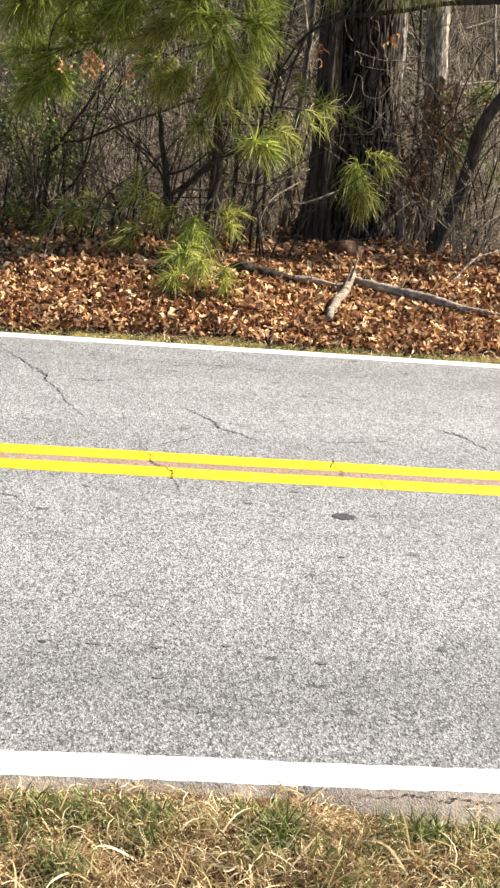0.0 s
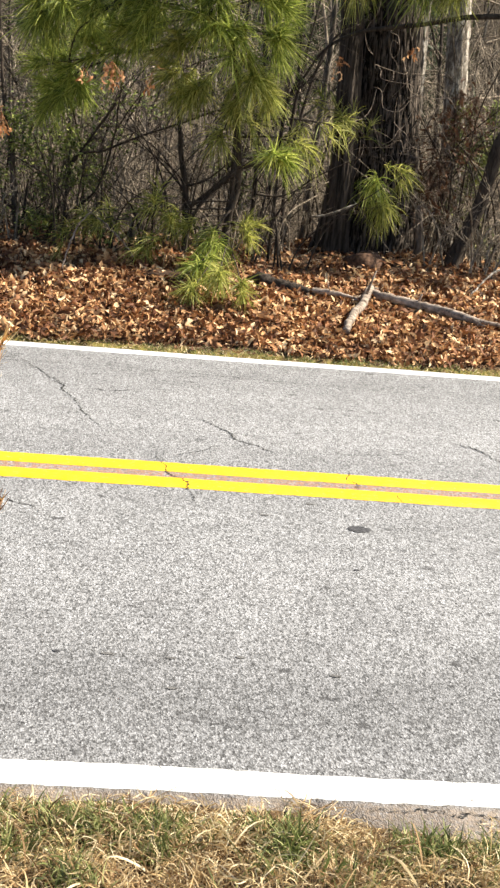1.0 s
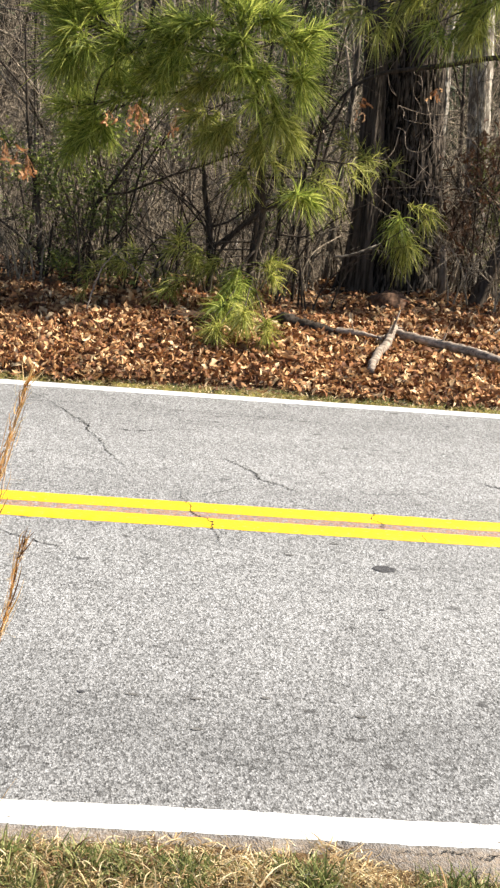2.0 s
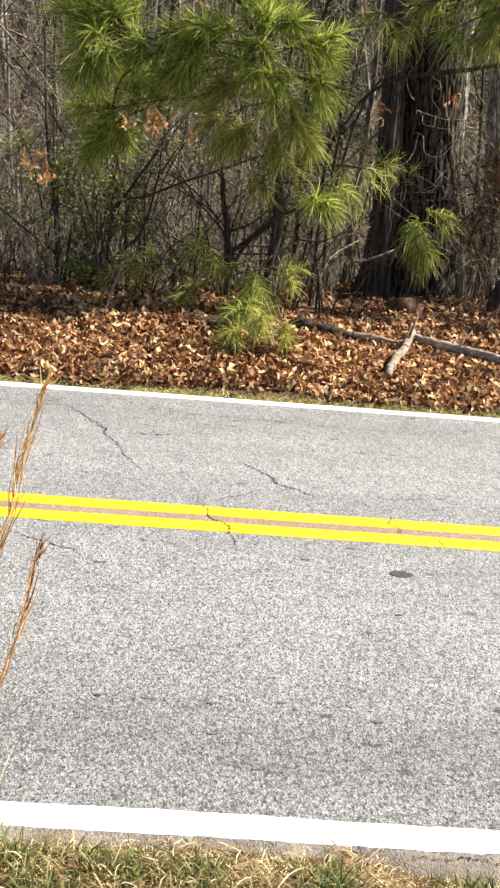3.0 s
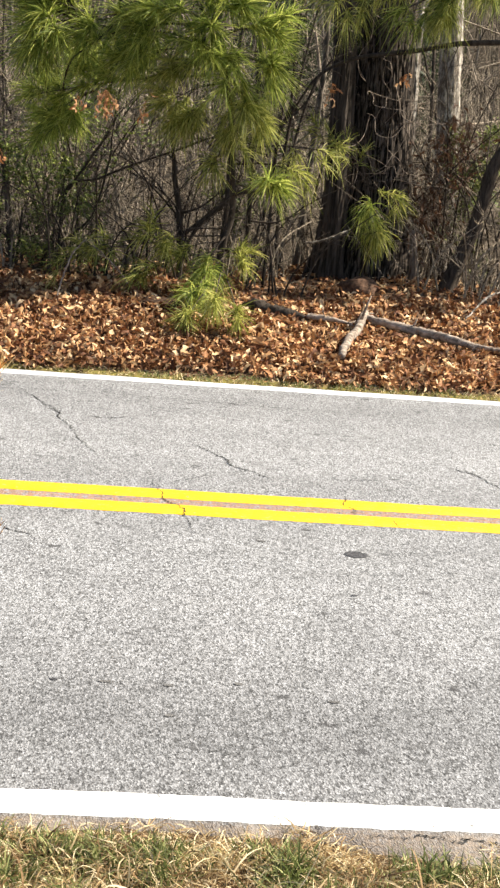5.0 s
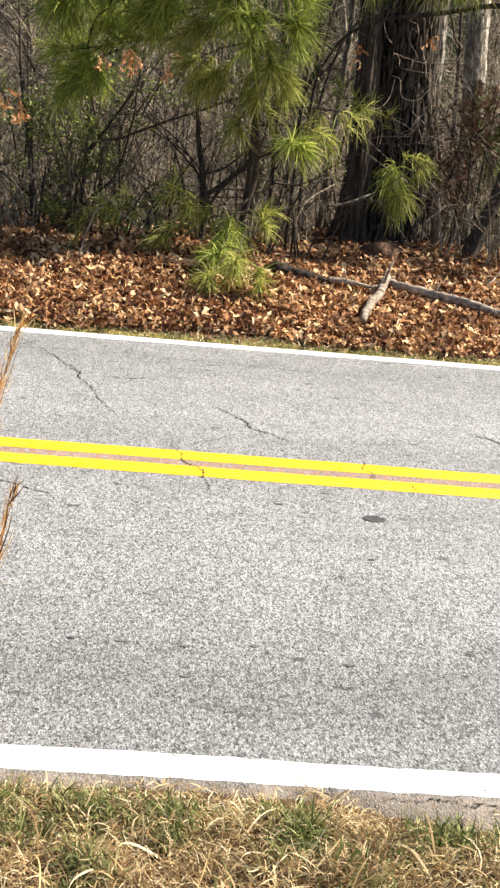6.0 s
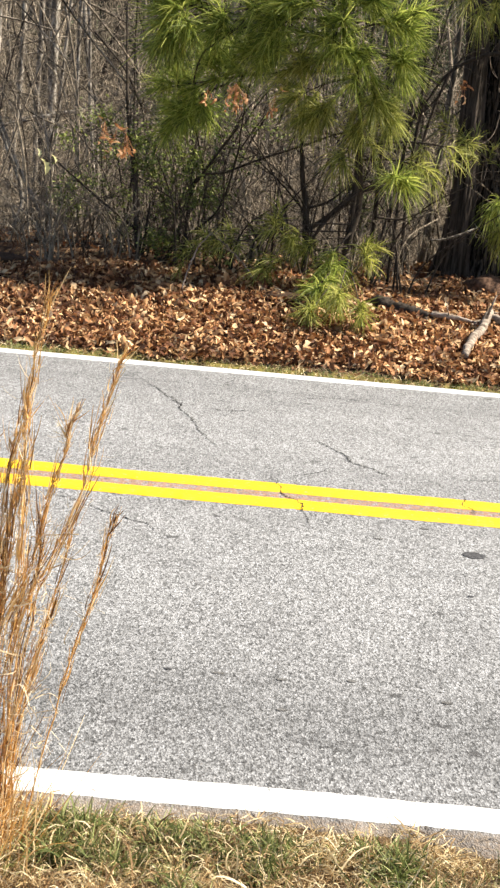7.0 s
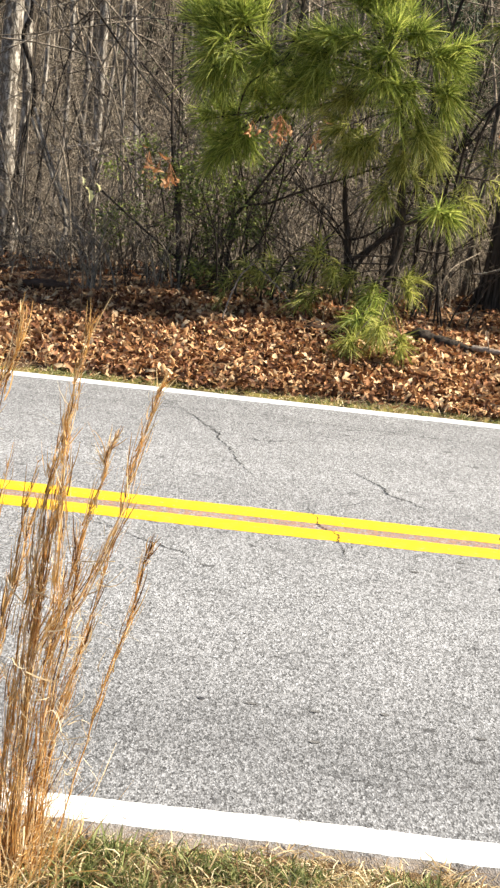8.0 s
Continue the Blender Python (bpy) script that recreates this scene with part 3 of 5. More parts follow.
    live.blades(*mat_of_blades(1500, -1.4, 0.55, 3.0, 3.14, 0.045, 0.8, 0.0042, 0.01, 0.028, 75), 4, rng)
    live.blades(*mat_of_blades(900, -1.4, 1.6, 2.95, 3.10, 0.05, 0.9, 0.0038, 0.01, 0.03, 50), 4, rng)
    live.blades(*mat_of_blades(9000, -6, 6, -2.5, 2.9, 0.09, 0.7, 0.006, 0.01, 0.06), 2, rng)
    live.blades(*mat_of_blades(4000, -5, 6, 9.13, 9.3, 0.025, 0.9, 0.005, 0.0, 0.05), 2, rng)
    tagged(new("green_grass", live.mesh("green_grass", GREEN)), "short green winter grass growing through straw", "grass", kind="stuff")


build_grass()


def grass_tuft(x, y, size, seed, count=110):
    """One green tuft that stands out of the dead grass."""
    rng = np.random.default_rng(seed)
    h = Heap()
    base = np.stack([rng.normal(x, 0.026, count), rng.normal(y, 0.02, count), np.full(count, float(land(x, y)))], -1)
    a, t = rng.uniform(0, 2 * np.pi, count), np.abs(rng.normal(0.85, 0.35, count))
    way = np.stack([np.cos(a) * np.sin(t), np.sin(a) * np.sin(t), np.cos(t)], -1)
    ln = size * rng.uniform(0.5, 1.1, count)
    h.blades(base, base + way * ln[:, None], np.stack([0 * a, 0 * a, 0.12 * ln], -1), rng.uniform(0.0038, 0.0062, count), 5, rng)
    top = thing("grass_tuft", (x, y, float(land(x, y))), "tuft of fresh green grass among dead straw", "grass tuft", "green tufts on the verge")
    under("foliage", h, GREEN, top)


for k, (x, y, s) in enumerate(((0.02, 3.1, 0.08), (-0.08, 3.05, 0.11), (0.42, 3.02, 0.13), (0.35, 3.09, 0.07), (-0.25, 3.08, 0.12), (-0.16, 2.95, 0.1), (0.75, 3.0, 0.12), (0.88, 3.03, 0.1), (0.14, 2.97, 0.09), (-0.3, 2.98, 0.12), (0.6, 2.93, 0.1), (-0.3, 3.08, 0.1), (-0.22, 3.0, 0.1), (0.93, 3.04, 0.07), (1.0, 3.03, 0.08), (0.68, 3.02, 0.11), (-0.1, 3.1, 0.06))):
    grass_tuft(x, y, 0.8 * s, 40 + k)


# ---- broomsedge on the near verge ----
def build_sedge():
    rng = np.random.default_rng(21)
    top = thing("broomsedge_clump", (-0.42, 2.98, -0.06), "tall dry orange-brown broomsedge clump beside the road", "tall grass")

    def stalk(points, r=0.0017, leaves=22, bundle=1):
        h = Heap()
        line = np.array(curve_through([(points[0][0], points[0][1], -0.06)] + points[1:] if points[0][2] < 0.15 else points, 6))
        n = len(line)
        sway = np.cumsum(rng.normal(0, 0.0016, (n, 3)), 0)
        line = line + (sway - np.linspace(0, 1, n)[:, None] * sway[-1]) * (1, 1, 0)
        h.tube(line, [r, r * 0.9, r * 0.4], 5, False)
        for k in range(1, bundle):
            cut = n - rng.integers(0, n // 2)
            drift = rng.normal(0, 0.009, 3) * np.sin(np.linspace(0.2, 3.4, cut))[:, None] + rng.normal(0, 0.004, 3)
            h.tube(line[:cut] + drift * (1, 1, 0), [r * 0.8, r * 0.6, r * 0.3], 4, False)
        tall = line[-1][2] - line[0][2]

        def along(m, lo, hi, loose):
            u = rng.uniform(lo, hi, m)
            i = np.minimum((u * (n - 1)).astype(int), n - 2)
            t = line[i + 1] - line[i]
            t /= np.linalg.norm(t, axis=1)[:, None]
            a = line[i] + (line[i + 1] - line[i]) * rng.random((m, 1)) + rng.normal(0, 1, (m, 3)) * (loose * (0.25 + np.sin(np.pi * np.clip(u * 1.05, 0, 1))))[:, None] * (1, 1, 0.3)
            return u, t, a

        # dry leaves clasp the stem in broken streaks
        m = 3 * leaves
        u, t, a = along(m, 0.04, 0.95, 0.0035 + 0.0012 * bundle)
        ln = rng.uniform(0.05, 0.16, m) * (1 - 0.5 * u)
        b = a + (t + rng.normal(0, 0.05, (m, 3))) * ln[:, None]
        h.blades(a, b, rng.normal(0, 0.003, (m, 3)), rng.uniform(0.0014, 0.0034, m), 4, rng)
        # short flowering spikes stand off the upper stem in pairs
        m = int(75 * tall)
        u, t, a = along(m, 0.35, 0.97, 0.002)
        b = a + (t + rng.normal(0, 0.17, (m, 3))) * (rng.uniform(0.018, 0.055, m) * (1.2 - 0.5 * u))[:, None]
        h.blades(a, b, rng.normal(0, 0.0015, (m, 3)), rng.uniform(0.0016, 0.003, m), 3, rng)
        stem = under("stalk", h, SEDGE, top)
        h = Heap()
        m = int(95 * tall)
        u, t, a = along(m, 0.12, 0.9, 0.004)
        b = a + (t * 0.6 + rng.normal(0, 0.55, (m, 3))) * rng.uniform(0.012, 0.04, m)[:, None]
        h.blades(a, b, rng.normal(0, 0.005, (m, 3)), rng.uniform(0.0008, 0.0016, m), 3, rng)
        under("plume", h, FLUFF, stem, "pale silky hairs")["kind"] = "stuff"

    # tall flowering bundles
    stalk([(-0.45, 2.96, -0.02), (-0.434, 2.96, 0.155), (-0.434, 2.96, 0.444), (-0.407, 2.96, 0.554), (-0.403, 2.96, 0.665), (-0.402, 2.96, 0.765), (-0.401, 2.96, 0.898), (-0.392, 2.96, 0.981), (-0.375, 2.96, 1.113), (-0.357, 2.96, 1.162)], leaves=44, bundle=3)
    stalk([(-0.475, 2.97, -0.02), (-0.471, 2.98, 0.207), (-0.466, 2.98, 0.375), (-0.452, 2.98, 0.538), (-0.445, 2.98, 0.613), (-0.439, 2.98, 0.726), (-0.431, 2.98, 0.82), (-0.416, 2.98, 0.889), (-0.40, 2.98, 0.96)], leaves=40, bundle=3)
    stalk([(-0.42, 2.99, -0.02), (-0.413, 2.99, 0.183), (-0.406, 2.99, 0.4), (-0.36, 2.99, 0.614), (-0.357, 2.99, 0.699), (-0.343, 2.99, 0.764), (-0.319, 2.99, 0.851), (-0.321, 2.99, 0.891), (-0.304, 2.99, 0.934)], leaves=26)
    stalk([(-0.42, 3.0, -0.02), (-0.413, 3.0, 0.074), (-0.406, 3.0, 0.227), (-0.383, 3.0, 0.453), (-0.364, 3.0, 0.56), (-0.333, 3.0, 0.634), (-0.293, 3.0, 0.756), (-0.277, 3.0, 0.862), (-0.254, 3.0, 0.947), (-0.24, 3.0, 1.016), (-0.217, 3.0, 1.04)], leaves=46, bundle=4)
    stalk([(-0.40, 3.02, -0.02), (-0.39, 3.02, 0.134), (-0.38, 3.02, 0.224), (-0.356, 3.02, 0.371), (-0.331, 3.02, 0.497), (-0.313, 3.02, 0.616), (-0.286, 3.02, 0.784)], leaves=20)
    stalk([(-0.37, 3.04, -0.02), (-0.358, 3.04, 0.092), (-0.32, 3.04, 0.282), (-0.28, 3.04, 0.454), (-0.256, 3.04, 0.548), (-0.233, 3.04, 0.67), (-0.217, 3.04, 0.712)], r=0.0017, leaves=16)
    stalk([(-0.55, 3.05, -0.02), (-0.585, 3.05, 0.378), (-0.576, 3.05, 0.736), (-0.545, 3.05, 0.964), (-0.534, 3.05, 1.016), (-0.521, 3.05, 1.08), (-0.517, 3.05, 1.152)], leaves=30, bundle=2)
    stalk([(-0.535, 3.06, -0.02), (-0.526, 3.06, 0.318), (-0.511, 3.06, 0.509), (-0.483, 3.06, 0.627), (-0.458, 3.06, 0.776)], leaves=26, bundle=2)
    stalk([(-0.46, 3.03, -0.02), (-0.455, 3.03, 0.3), (-0.435, 3.03, 0.6), (-0.415, 3.03, 0.84)], leaves=34, bundle=2)
    for k in range(4):
        bx, by, tz, lean = rng.uniform(-0.47, -0.40), rng.uniform(2.95, 3.03), rng.uniform(0.45, 0.88), rng.uniform(0.0, 0.12)
        stalk([(bx, by, -0.02), (bx + 0.1 * lean, by, tz * 0.3), (bx + 0.5 * lean, by, tz * 0.7), (bx + lean, by + 0.01, tz)], r=0.0015, leaves=24)
    for k in range(6):
        bx, by, tz = rng.uniform(-0.62, -0.44), rng.uniform(2.92, 3.06), rng.uniform(0.4, 0.95)
        stalk([(bx, by, -0.02), (bx + 0.01, by, tz * 0.35), (bx + 0.03, by + 0.01, tz * 0.7), (bx + rng.uniform(0.04, 0.10), by + 0.02, tz)], r=0.0013, leaves=22)
    h = Heap()
    n = 330
    base = np.stack([rng.normal(-0.47, 0.05, n), rng.normal(2.98, 0.045, n), np.full(n, -0.05)], -1)
    tip = base + np.stack([rng.normal(0.02, 0.08, n), rng.normal(0, 0.07, n), rng.uniform(0.05, 0.36, n)], -1)
    h.blades(base, tip, rng.normal(0, 0.02, (n, 3)), rng.uniform(0.002, 0.0045, n), 5, rng)
    under("basal_leaves", h, SEDGE, top, "curly dry basal leaves")
    h = Heap()
    n = 340
    z = rng.uniform(0.0, 0.75, n) ** 1.2
    base = np.stack([rng.normal(-0.44, 0.045, n) + 0.07 * z, rng.normal(2.99, 0.03, n), z - 0.03], -1)
    tip = base + np.stack([rng.normal(0.01, 0.028, n), rng.normal(0, 0.02, n), rng.normal(0.0, 0.03, n)], -1)
    h.blades(base, tip, rng.normal(0, 0.013, (n, 3)), rng.uniform(0.0018, 0.0034, n), 5, rng)
    under("sheath_tangle", h, FLUFF, top, "pale curled dry sheaths")["kind"] = "stuff"


build_sedge()


# ---- trees ----
def bark_trunk(points, radii, material, parent, name="trunk", around=120, rise=0.012, relief=0.03, flare=0.0, seed=0, label="", ridges=40):
    """A trunk with real furrows: rings of vertices pushed in and out by stretched noise."""
    path = np.array(curve_through(points, 8))
    d = np.concatenate([[0], np.cumsum(np.linalg.norm(np.diff(path, axis=0), axis=1))])
    n = int(d[-1] / rise)
    s = np.linspace(0, d[-1], n)
    c = np.stack([np.interp(s, d, path[:, k]) for k in range(3)], -1)
    rad = np.interp(np.linspace(0, 1, n), np.linspace(0, 1, len(radii)), radii)
    ang = np.linspace(0, 2 * np.pi, around, endpoint=False)
    verts = np.zeros((n, around, 3))
    for i in range(n):
        for j, a in enumerate(ang):
            ca, sa = math.cos(a), math.sin(a)
            wob = noise.noise((ca * 2 + seed, sa * 2, s[i] * 2.2)) * 0.6
            f = noise.noise((ca * rad[i] * ridges + wob, sa * rad[i] * ridges + seed, s[i] * 4.6 + wob))
            g = noise.noise((ca * rad[i] * 60, sa * rad[i] * 60 + seed, s[i] * 14))
            r = rad[i] - relief * max(0.0, 0.55 - abs(f) * 2.6) - 0.006 * g
            if flare:
                r += flare * math.exp(-s[i] / 0.22) * (0.65 + 0.5 * math.sin(a * 5 + seed))
            verts[i, j] = (ca * r, sa * r, 0)
    verts += c[:, None]
    i = np.arange(n - 1)[:, None] * around
    j = np.arange(around)[None]
    k = (j + 1) % around
    h = Heap()
    h.add(verts.reshape(-1, 3), [np.stack([i + j, i + k, i + around + k, i + around + j], -1).reshape(-1, 4)])
    return under(name, h, material, parent, label, True)


def twigs_from(h, points, rng, count, length, r, spread=0.7, droop=0.0, depth=1):
    """Fine side twigs along a limb, each of a few bent pieces."""
    line = np.array(points)
    for _ in range(count):
        i = rng.integers(max(1, len(line) // 5), len(line))
        p = line[i - 1] + (line[i] - line[i - 1]) * rng.random()
        t = line[i] - line[i - 1]
        t /= np.linalg.norm(t) + 1e-9
        way = t * 0.55 + rng.normal(0, spread, 3)
        way[2] += 0.25 - droop
        way /= np.linalg.norm(way)
        ln = length * rng.uniform(0.35, 1.1)
        pts = [p]
        steps = 4 if depth > 1 else 3
        for k in range(steps):
            way = way + rng.normal(0, 0.3, 3)
            way[2] -= droop * 0.2
            way /= np.linalg.norm(way)
            pts.append(pts[-1] + way * ln / steps)
        taper = np.linspace(1, 0.3, steps + 1)
        h.sticks(pts[:-1], pts[1:], r * taper[:-1], r * taper[1:], 3)
        if depth > 1:
            twigs_from(h, pts, rng, 3, ln * 0.6, r * 0.6, spread, droop, depth - 1)


def limb(parent, points, radii, material, rng, name="branch", twigs=6, length=0.4, sides=7, label="", droop=0.0, depth=1, twig_r=0.004):
    h = Heap()
    line = curve_through(points, 6)
    h.tube(line, radii, sides, True, 0.25)
    if twigs:
        twigs_from(h, line, rng, twigs, length, min(twig_r, min(radii) * 0.8), 0.7, droop, depth)
    return under(name, h, material, parent, label)


def dead_leaves(parent, at, count, spread, rng, size=0.058, label="cluster of dangling orange-brown dead leaves", material=None):
    h = Heap()
    p = np.array(at) + rng.normal(0, 1, (count, 3)) * np.array([spread, spread, spread * 1.2])
    for k in range(4):
        m = np.arange(count) % 4 == k
        tilt = turns_of(rng, int(m.sum()), 1.3)
        h.shapes(*LEAVES[k], p[m], tilt, size * rng.uniform(0.7, 1.3, int(m.sum())))
    top = np.array(at) + (0, 0, spread * 2.2)
    h.sticks(np.repeat(top[None], count, 0), p, 0.0012, 0.0008, 3)
    under("dead_leaves", h, material or HANGING, parent, label)


def ground_at(x, y):
    return float(land(x, y))


def build_great_tree():
    rng = np.random.default_rng(31)
    z = ground_at(1.98, 12.75)
    top = thing("hardwood_tree", (1.98, 12.75, z), "large hardwood with deeply furrowed dark bark on the bank", "tree")
    bark_trunk([(1.99, 12.75, z - 0.1), (1.975, 12.75, 1.0), (1.905, 12.75, 2.4), (1.85, 12.78, 4.2), (1.78, 12.8, 7.0)], [0.275, 0.238, 0.228, 0.215, 0.185], BARK_DARK, top, around=180, rise=0.022, relief=0.055, flare=0.09, seed=2, ridges=62)
    for _ in range(110):
        h = Heap()
        a, zz = rng.uniform(-2.9, -0.2), rng.uniform(0.5, 3.8)
        p = np.array([1.95 - 0.05 * zz + 0.27 * math.cos(a), 12.75 + 0.27 * math.sin(a), zz])
        pts = [p]
        way = np.array([math.cos(a), math.sin(a), rng.uniform(-0.3, 0.8)])
        for k in range(5):
            way = way + rng.normal(0, 0.55, 3)
            way /= np.linalg.norm(way)
            pts.append(pts[-1] + way * rng.uniform(0.06, 0.19))
        h.tube(curve_through(pts, 3), [0.0028, 0.0012], 4, False)
        under("twig", h, DRIFT, top, "pale fine twig springing from the bark")
    for a, zz, ln in ((0.3, 4.6, 2.6), (2.4, 5.2, 2.4), (4.4, 5.8, 2.0), (1.2, 6.4, 2.2), (5.6, 5.0, 2.2)):
        p = (1.83, 12.78, zz)
        q = (1.83 + 0.55 * ln * math.cos(a), 12.78 + 0.55 * ln * math.sin(a), zz + 0.35 * ln)
        e = (1.83 + ln * math.cos(a + 0.2), 12.78 + ln * math.sin(a + 0.2), zz + 0.9 * ln)
        limb(top, [p, q, e], [0.09, 0.06, 0.02], BARK_DARK, rng, twigs=22, length=1.0, depth=2, twig_r=0.008)
    dead_leaves(top, (2.02, 12.28, 1.86), 9, 0.035, rng)

    z = ground_at(1.60, 12.75)
    top = thing("hardwood_tree", (1.6, 12.75, z), "slender dark hardwood trunk beside the large one", "tree")
    bark_trunk([(1.57, 12.62, z - 0.1), (1.605, 12.55, 0.9), (1.585, 12.56, 1.9), (1.525, 12.58, 2.9), (1.44, 12.6, 5.5)], [0.112, 0.096, 0.082, 0.074, 0.055], BARK_SMOOTH, top, around=84, rise=0.022, relief=0.014, flare=0.12, seed=5, ridges=70)
    for a, zz in ((2.0, 3.8), (4.0, 4.4), (0.2, 4.8)):
        limb(top, [(1.5, 12.7, zz), (1.5 + 0.6 * math.cos(a), 12.7 + 0.6 * math.sin(a), zz + 0.5), (1.5 + 1.3 * math.cos(a), 12.7 + 1.3 * math.sin(a), zz + 1.4)], [0.035, 0.02, 0.008], BARK_BROWN, rng, twigs=14, length=0.7, depth=2)

    # the leaning tree at the crest
    z = ground_at(2.44, 12.0)
    top = thing("leaning_tree", (2.44, 12.0, z), "dark young trunk leaning over from the bank", "tree")
    bark_trunk([(2.42, 12.0, z - 0.06), (2.51, 12.0, 0.56), (2.60, 12.0, 0.79), (2.66, 12.0, 1.05), (2.71, 12.0, 1.3), (2.83, 12.0, 1.52), (3.02, 12.0, 1.80), (3.4, 12.05, 2.5), (3.7, 12.1, 3.4)], [0.055, 0.05, 0.047, 0.043, 0.035], BARK_BROWN, top, around=48, rise=0.02, relief=0.008, flare=0.03, seed=8)
    limb(top, [(3.4, 12.05, 2.5), (3.2, 11.9, 3.1), (3.1, 11.8, 3.9)], [0.025, 0.018, 0.008], BARK_BROWN, rng, twigs=12, length=0.6, depth=2)

    # pale trunks behind
    def pale(points, radii, label, seed, dead=None):
        x, y, _ = points[0]
        zz = ground_at(x, y)
        t = thing("pale_tree", (x, y, zz), label, "tree")
        bark_trunk([(x, y, zz - 0.08)] + points[1:], radii, BARK_PALE, t, around=44, rise=0.03, relief=0.016, flare=0.03, seed=seed)
        tipx, tipy, tipz = points[-1]
        for k in range(5):
            a = rng.uniform(0, 6.28)
            limb(t, [(tipx, tipy, tipz - 0.3 * k), (tipx + 0.5 * math.cos(a), tipy + 0.5 * math.sin(a), tipz + 0.3 - 0.3 * k), (tipx + 1.1 * math.cos(a), tipy + 1.1 * math.sin(a), tipz + 1.0 - 0.3 * k)], [0.03, 0.018, 0.006], BARK_GREY, rng, twigs=12, length=0.6, depth=2)
        if dead:
            # clumps are placed by the camera's view, over a metre before the trunk
            for q in dead:
                dead_leaves(t, q, 55, 0.12, rng, 0.07, "clump of curled brown dead leaves", BROWN_LEAF)

    pale([(2.74, 13.8, 0.4), (2.70, 13.8, 1.22), (2.65, 13.8, 2.02), (2.56, 13.8, 3.5), (2.50, 13.8, 4.5), (2.42, 13.8, 6.2)], [0.105, 0.098, 0.09, 0.078, 0.06], "pale sunlit trunk with peeling bark behind the large tree", 3, [(2.46, 12.45, 1.40), (2.44, 12.45, 1.22), (2.58, 12.45, 1.36), (2.28, 12.45, 0.77), (2.34, 12.45, 0.84)])
    pale([(2.36, 13.7, 0.4), (2.33, 13.7, 1.8), (2.30, 13.7, 3.5), (2.24, 13.7, 6.0)], [0.052, 0.048, 0.045, 0.03], "slim pale trunk close behind the large tree", 17)
    pale([(3.02, 15.5, 0.4), (3.0, 15.5, 2.3), (2.86, 15.5, 3.9), (2.8, 15.5, 6.5)], [0.085, 0.08, 0.075, 0.06], "pale grey trunk among brush", 6)
    pale([(-2.66, 14.5, 0.4), (-2.71, 14.5, 0.76), (-2.75, 14.5, 1.42), (-2.74, 14.5, 2.12), (-2.74, 14.6, 3.4), (-2.7, 14.6, 6.0)], [0.095, 0.088, 0.075, 0.05], "pale blotched trunk wrapped with a dark vine", 9)
    pale([(-2.72, 15.2, 0.4), (-2.69, 15.2, 1.43), (-2.72, 15.2, 2.04), (-2.73, 15.2, 2.9), (-2.6, 15.2, 5.5)], [0.05, 0.045, 0.04, 0.03], "thin pale trunk behind a vine-wrapped one", 12)

    vine = thing("vine", (-2.57, 14.3, ground_at(-2.57, 14.3)), "dark woody vine climbing a pale trunk", "vine")
    h = Heap()
    h.tube(curve_through([(-2.60, 14.3, ground_at(-2.57, 14.3) - 0.03), (-2.60, 14.3, 0.52), (-2.54, 14.3, 1.15), (-2.46, 14.3, 1.59), (-2.5, 14.3, 1.83), (-2.6, 14.3, 2.1), (-2.54, 14.3, 2.4), (-2.66, 14.3, 3.2), (-2.6, 14.32, 4.6)], 6), [0.03, 0.026, 0.02], 8)
    under("stem", h, BARK_DARK, vine)

    # broken pale stub beside the large tree
    st = thing("stump", (2.23, 12.35, ground_at(2.23, 12.35)), "short broken stump with pale exposed wood", "stump")
    h = Heap()
    h.tube([(2.24, 12.35, ground_at(2.23, 12.35) - 0.04), (2.235, 12.35, 0.55), (2.215, 12.35, 0.70), (2.21, 12.34, 0.76)], [0.034, 0.03, 0.026, 0.014], 12, True, 0.3)
    under("wood", h, DRIFT, st)


build_great_tree()


# ---- saplings and shrubs at the wood's edge ----
def sapling(points, radii, label, seed, branches=(), leaves=(), twigs=10, length=0.5, material=None, name="sapling"):
    rng = np.random.default_rng(seed)
    x, y, _ = points[0]
    z = ground_at(x, y)
    top = thing(name, (x, y, z), label, "sapling", "saplings at the edge of the wood")
    material = material or BARK_BROWN
    limb(top, [(x, y, z - 0.04)] + list(points[1:]), radii, material, rng, "stem", twigs, length, 8, depth=2)
    for pts, r in branches:
        limb(top, pts, r, material, rng, "branch", 6, 0.35, 6, depth=2)
    # clusters are placed to fit the camera's view, some a metre before the stem
    for at, count, spread in leaves:
        dead_leaves(top, at, count, spread, rng)
    return top


sapling([(0.40, 11.6, 0.37), (0.36, 11.6, 0.77), (0.31, 11.6, 1.03), (0.28, 11.6, 1.25), (0.2, 11.65, 1.7), (0.05, 11.8, 2.3)], [0.026, 0.022, 0.012, 0.006], "bare dark sapling with long arching side branches", 101,
        [([(0.36, 11.6, 0.77), (0.18, 11.55, 0.95), (-0.02, 11.5, 1.12)], [0.009, 0.004]), ([(0.35, 11.6, 0.8), (0.5, 11.58, 0.86), (0.66, 11.55, 1.0)], [0.01, 0.005])])
